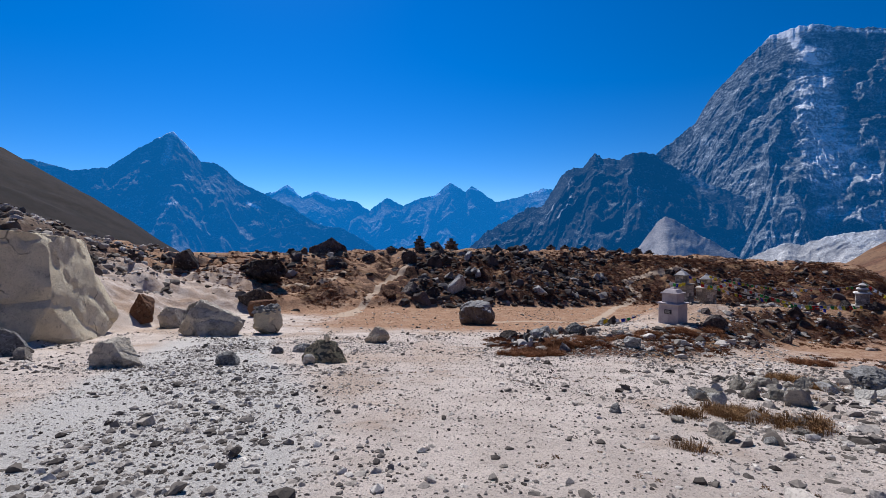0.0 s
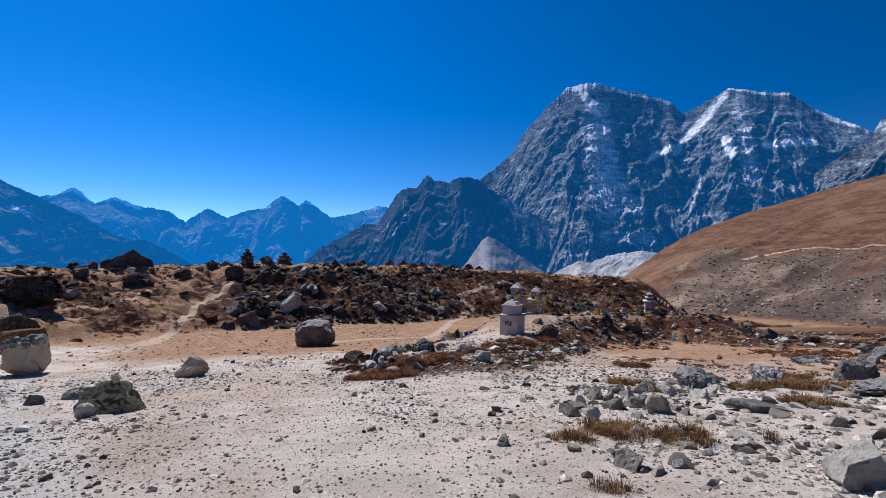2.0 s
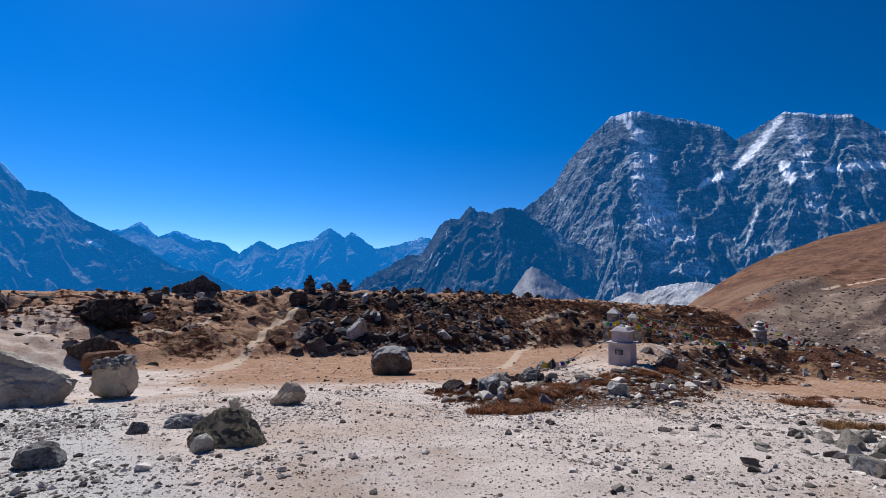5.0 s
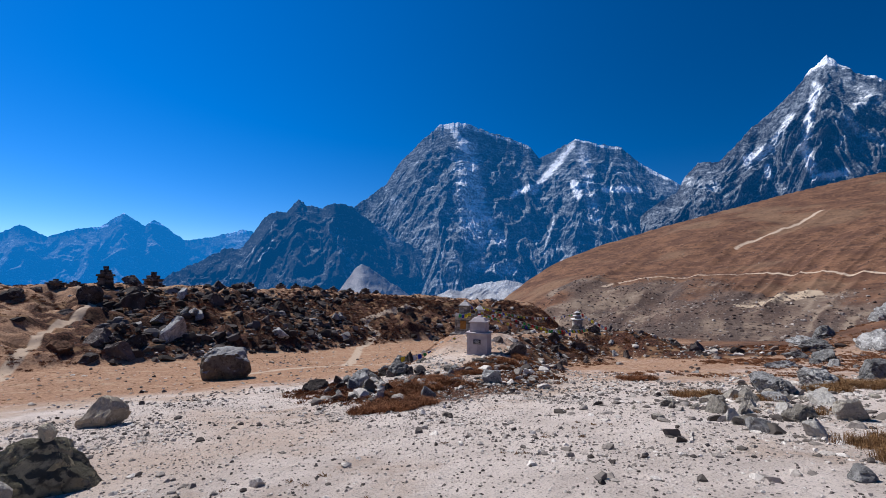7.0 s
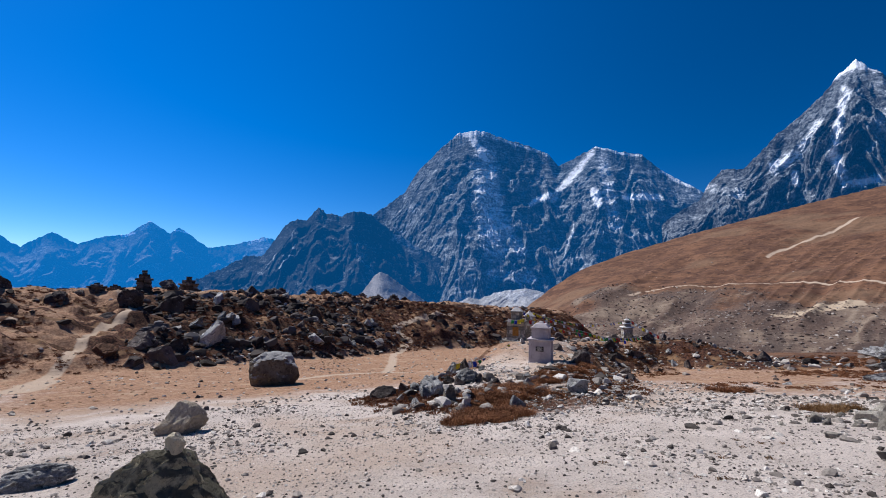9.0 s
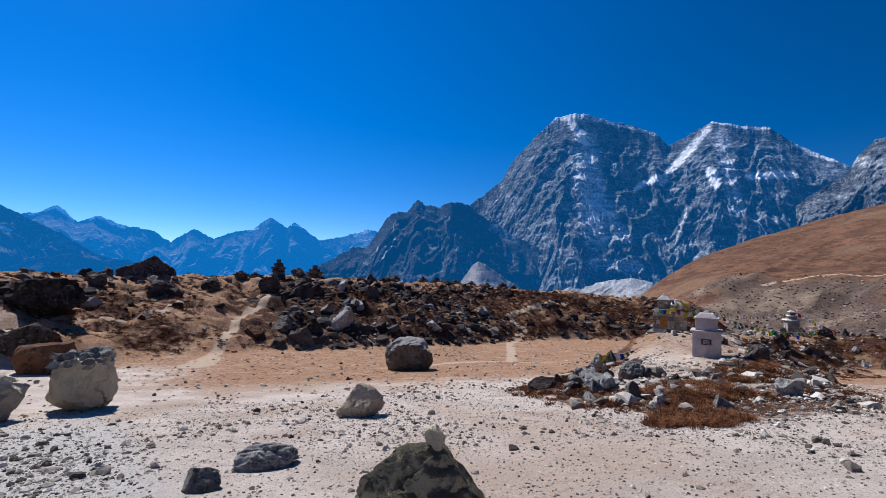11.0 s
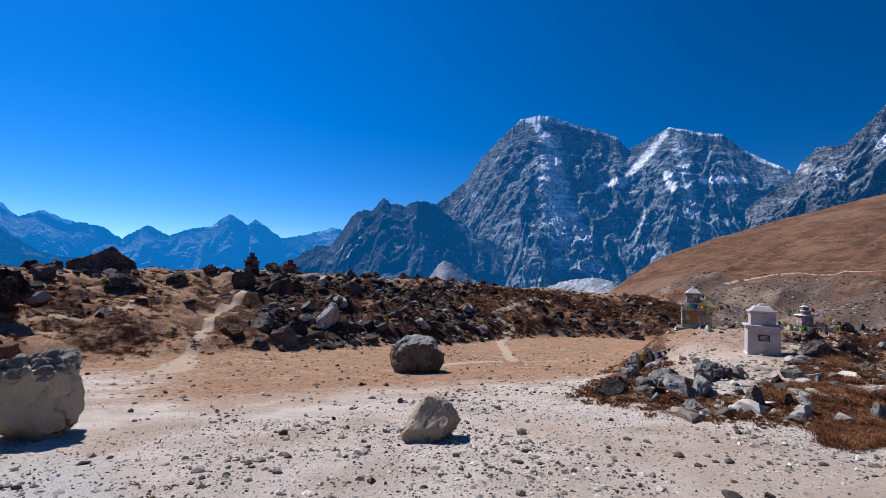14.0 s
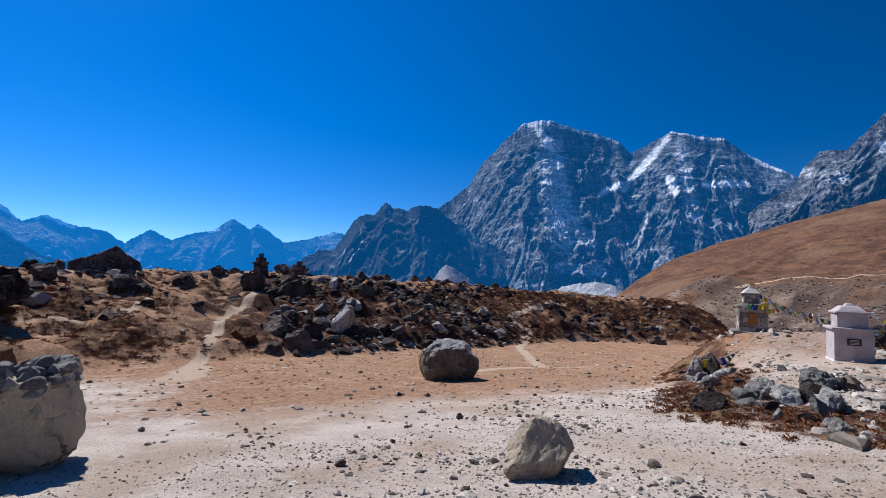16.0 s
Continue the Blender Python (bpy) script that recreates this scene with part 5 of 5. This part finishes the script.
plaster_memorial(12.3, 23.7, -53)
masonry_memorial(15.35, 28.75, -50, 1.05, 1.12, 0.5, 4, True, M_WHITEWASH, "square stone memorial with orange plaque and pale roof")
masonry_memorial(17.6, 30.0, -40, 1.0, 1.15, 0.5, 6, False, M_WHITEWASH, "square stone memorial hung with coloured flags")
tiered_memorial(27.9, 30.0, -38)


# ---------------------------------------------------------------- prayer flags
ORDER = ("blue", "white", "red", "green", "yellow")


def flag_line(name, label, a, b, sag, count, size, seed, skip=0.0):
    """A cord between two places with cloth flags along it."""
    rng = random.Random(seed)
    a, b = Vector(a), Vector(b)
    top = tagged(new(name), label, "prayer flags", "prayer flag lines")
    top.matrix_basis = Matrix.Translation(a)
    place = lambda t: (b - a) * t + Vector((0, 0, -4 * sag * t * (1 - t)))
    cord = bpy.data.curves.new("cord", "CURVE")
    cord.dimensions, cord.bevel_depth, cord.bevel_resolution = "3D", 0.012, 1
    sp = cord.splines.new("POLY")
    sp.points.add(24)
    for n in range(25):
        sp.points[n].co = (*place(n / 24), 1)
    cord.materials.append(M_ROPE)
    c = new("cord", cord)
    c.parent = top
    along = (b - a).normalized()
    for n in range(count):
        if rng.random() < skip:
            continue
        p = place((n + 0.5) / count)
        w, h = size * rng.uniform(0.85, 1.1), size * rng.uniform(0.9, 1.2)
        fold, blow = rng.uniform(-1.2, 1.2), Vector((along.y, -along.x, 0)) * rng.uniform(0.0, 0.7)
        bm = bmesh.new()
        grid = [[bm.verts.new(p + along * (w * (i / 3 - 0.5)) + (Vector((0, 0, -1)) + blow) * h * (j / 3) + Vector((along.y, -along.x, 0)) * fold * 0.3 * size * math.sin(i * 1.7 + j)) for i in range(4)] for j in range(4)]
        for j in range(3):
            for i in range(3):
                f = bm.faces.new((grid[j][i], grid[j][i + 1], grid[j + 1][i + 1], grid[j + 1][i]))
                f.smooth = True
        part("flag", bm, FLAGS[rng.choice(ORDER + ("yellow", "white"))], top)
    return top


def over(x, y, up):
    return (x, y, lie(x, y) + up)


flag_line("prayer_flag_line", "sagging line of coloured prayer flags between memorials", over(17.7, 29.9, 2.1), over(27.9, 30.0, 1.55), 0.55, 34, 0.15, 1, 0.3)
flag_line("prayer_flag_line", "line of faded prayer flags tied to the rocks", over(17.6, 29.8, 2.1), over(22.5, 26.2, 0.35), 0.25, 22, 0.16, 2, 0.25)
flag_line("prayer_flag_line", "line of faded prayer flags tied to the rocks", over(15.4, 28.6, 2.0), over(20.0, 27.6, 0.5), 0.3, 20, 0.16, 3, 0.3)
flag_line("prayer_flag_line", "white flags hanging from the tiered memorial", over(27.9, 29.95, 1.75), over(28.9, 27.9, 0.25), 0.1, 9, 0.2, 4)
flag_line("prayer_flag_line", "prayer flags lying over the rubble", over(20.0, 26.4, 0.45), over(26.5, 27.0, 0.35), 0.15, 28, 0.2, 5, 0.2)
flag_line("prayer_flag_line", "prayer flags lying on the pale ground", over(9.8, 27.2, 0.75), over(14.0, 27.4, 0.28), 0.35, 12, 0.24, 6, 0.35)
flag_line("prayer_flag_line", "bright prayer flags wound round the stone memorial", over(16.8, 29.2, 1.45), over(18.3, 29.1, 1.5), 0.2, 8, 0.22, 7)
flag_line("prayer_flag_line", "blue and white flags tied round the stone memorial", over(14.5, 28.6, 1.4), over(15.1, 27.85, 1.35), 0.12, 5, 0.2, 8)


# ---------------------------------------------------------------- cairns along the ridge crest
def cairn(x, y, tall, wide, seed):
    """A tower of flat stones in courses, with a jutting ledge and a narrow stepped cap."""
    rng = random.Random(seed)
    top = tagged(new("cairn"), "dark stacked-stone memorial cairn on the ridge crest", "cairn", "ridge cairns")
    top.matrix_basis = pose(x, y, lie(x, y) - 0.25, 0, 0, rng.uniform(0, 90))
    z, rows = 0.0, max(6, int(tall / 0.2))
    h = tall / rows
    for n in range(rows):
        f = n / (rows - 1)
        w = wide * (1.12 if n == 0 else 0.96 - 0.1 * f if f < 0.58 else 1.08 if f < 0.68 else 0.66 if f < 0.86 else 0.3)
        k = 2 if w > 0.5 * wide else 1
        for i in range(k):
            for j in range(k):
                cell = w / k
                at = ((i - (k - 1) / 2) * cell, (j - (k - 1) / 2) * cell)
                part("stone", block(cell * rng.uniform(0.9, 1.1), cell * rng.uniform(0.9, 1.1), h * 0.97, z, *at, bevel=0, wobble=0.05, rng=rng, turn=rng.uniform(-10, 10)), M_CAIRN, top)
        z += h
    return top


for n, (x, y, tall, wide) in enumerate(((-3.35, 65.8, 2.3, 1.4), (1.25, 71.5, 2.3, 1.5), (13.2, 75.5, 1.7, 1.5), (11.2, 74.5, 1.1, 1.2), (18.0, 77.0, 1.3, 1.3), (20.6, 78.0, 1.5, 1.3), (24.4, 79.5, 1.5, 1.4), (27.8, 80.5, 1.5, 1.4), (31.0, 81.0, 1.3, 1.3), (34.0, 81.0, 1.6, 1.5), (36.2, 81.0, 1.4, 1.3), (-7.2, 63.6, 1.0, 1.1), (-5.8, 64.4, 0.9, 1.0))):
    cairn(x, y, tall, wide, 900 + n)
for seed, x, y, s in ((701, -0.9, 67.5, 1.6), (707, 12.0, 74.0, 1.8), (709, 22.5, 78.0, 1.5)):
    boulder("boulder", "dark boulder on the ridge crest", seed, x, y, (s * 1.3, s, s * 0.75), M_DARK, seed, 0.12, cuts=9, rough=0.08, detail=4)
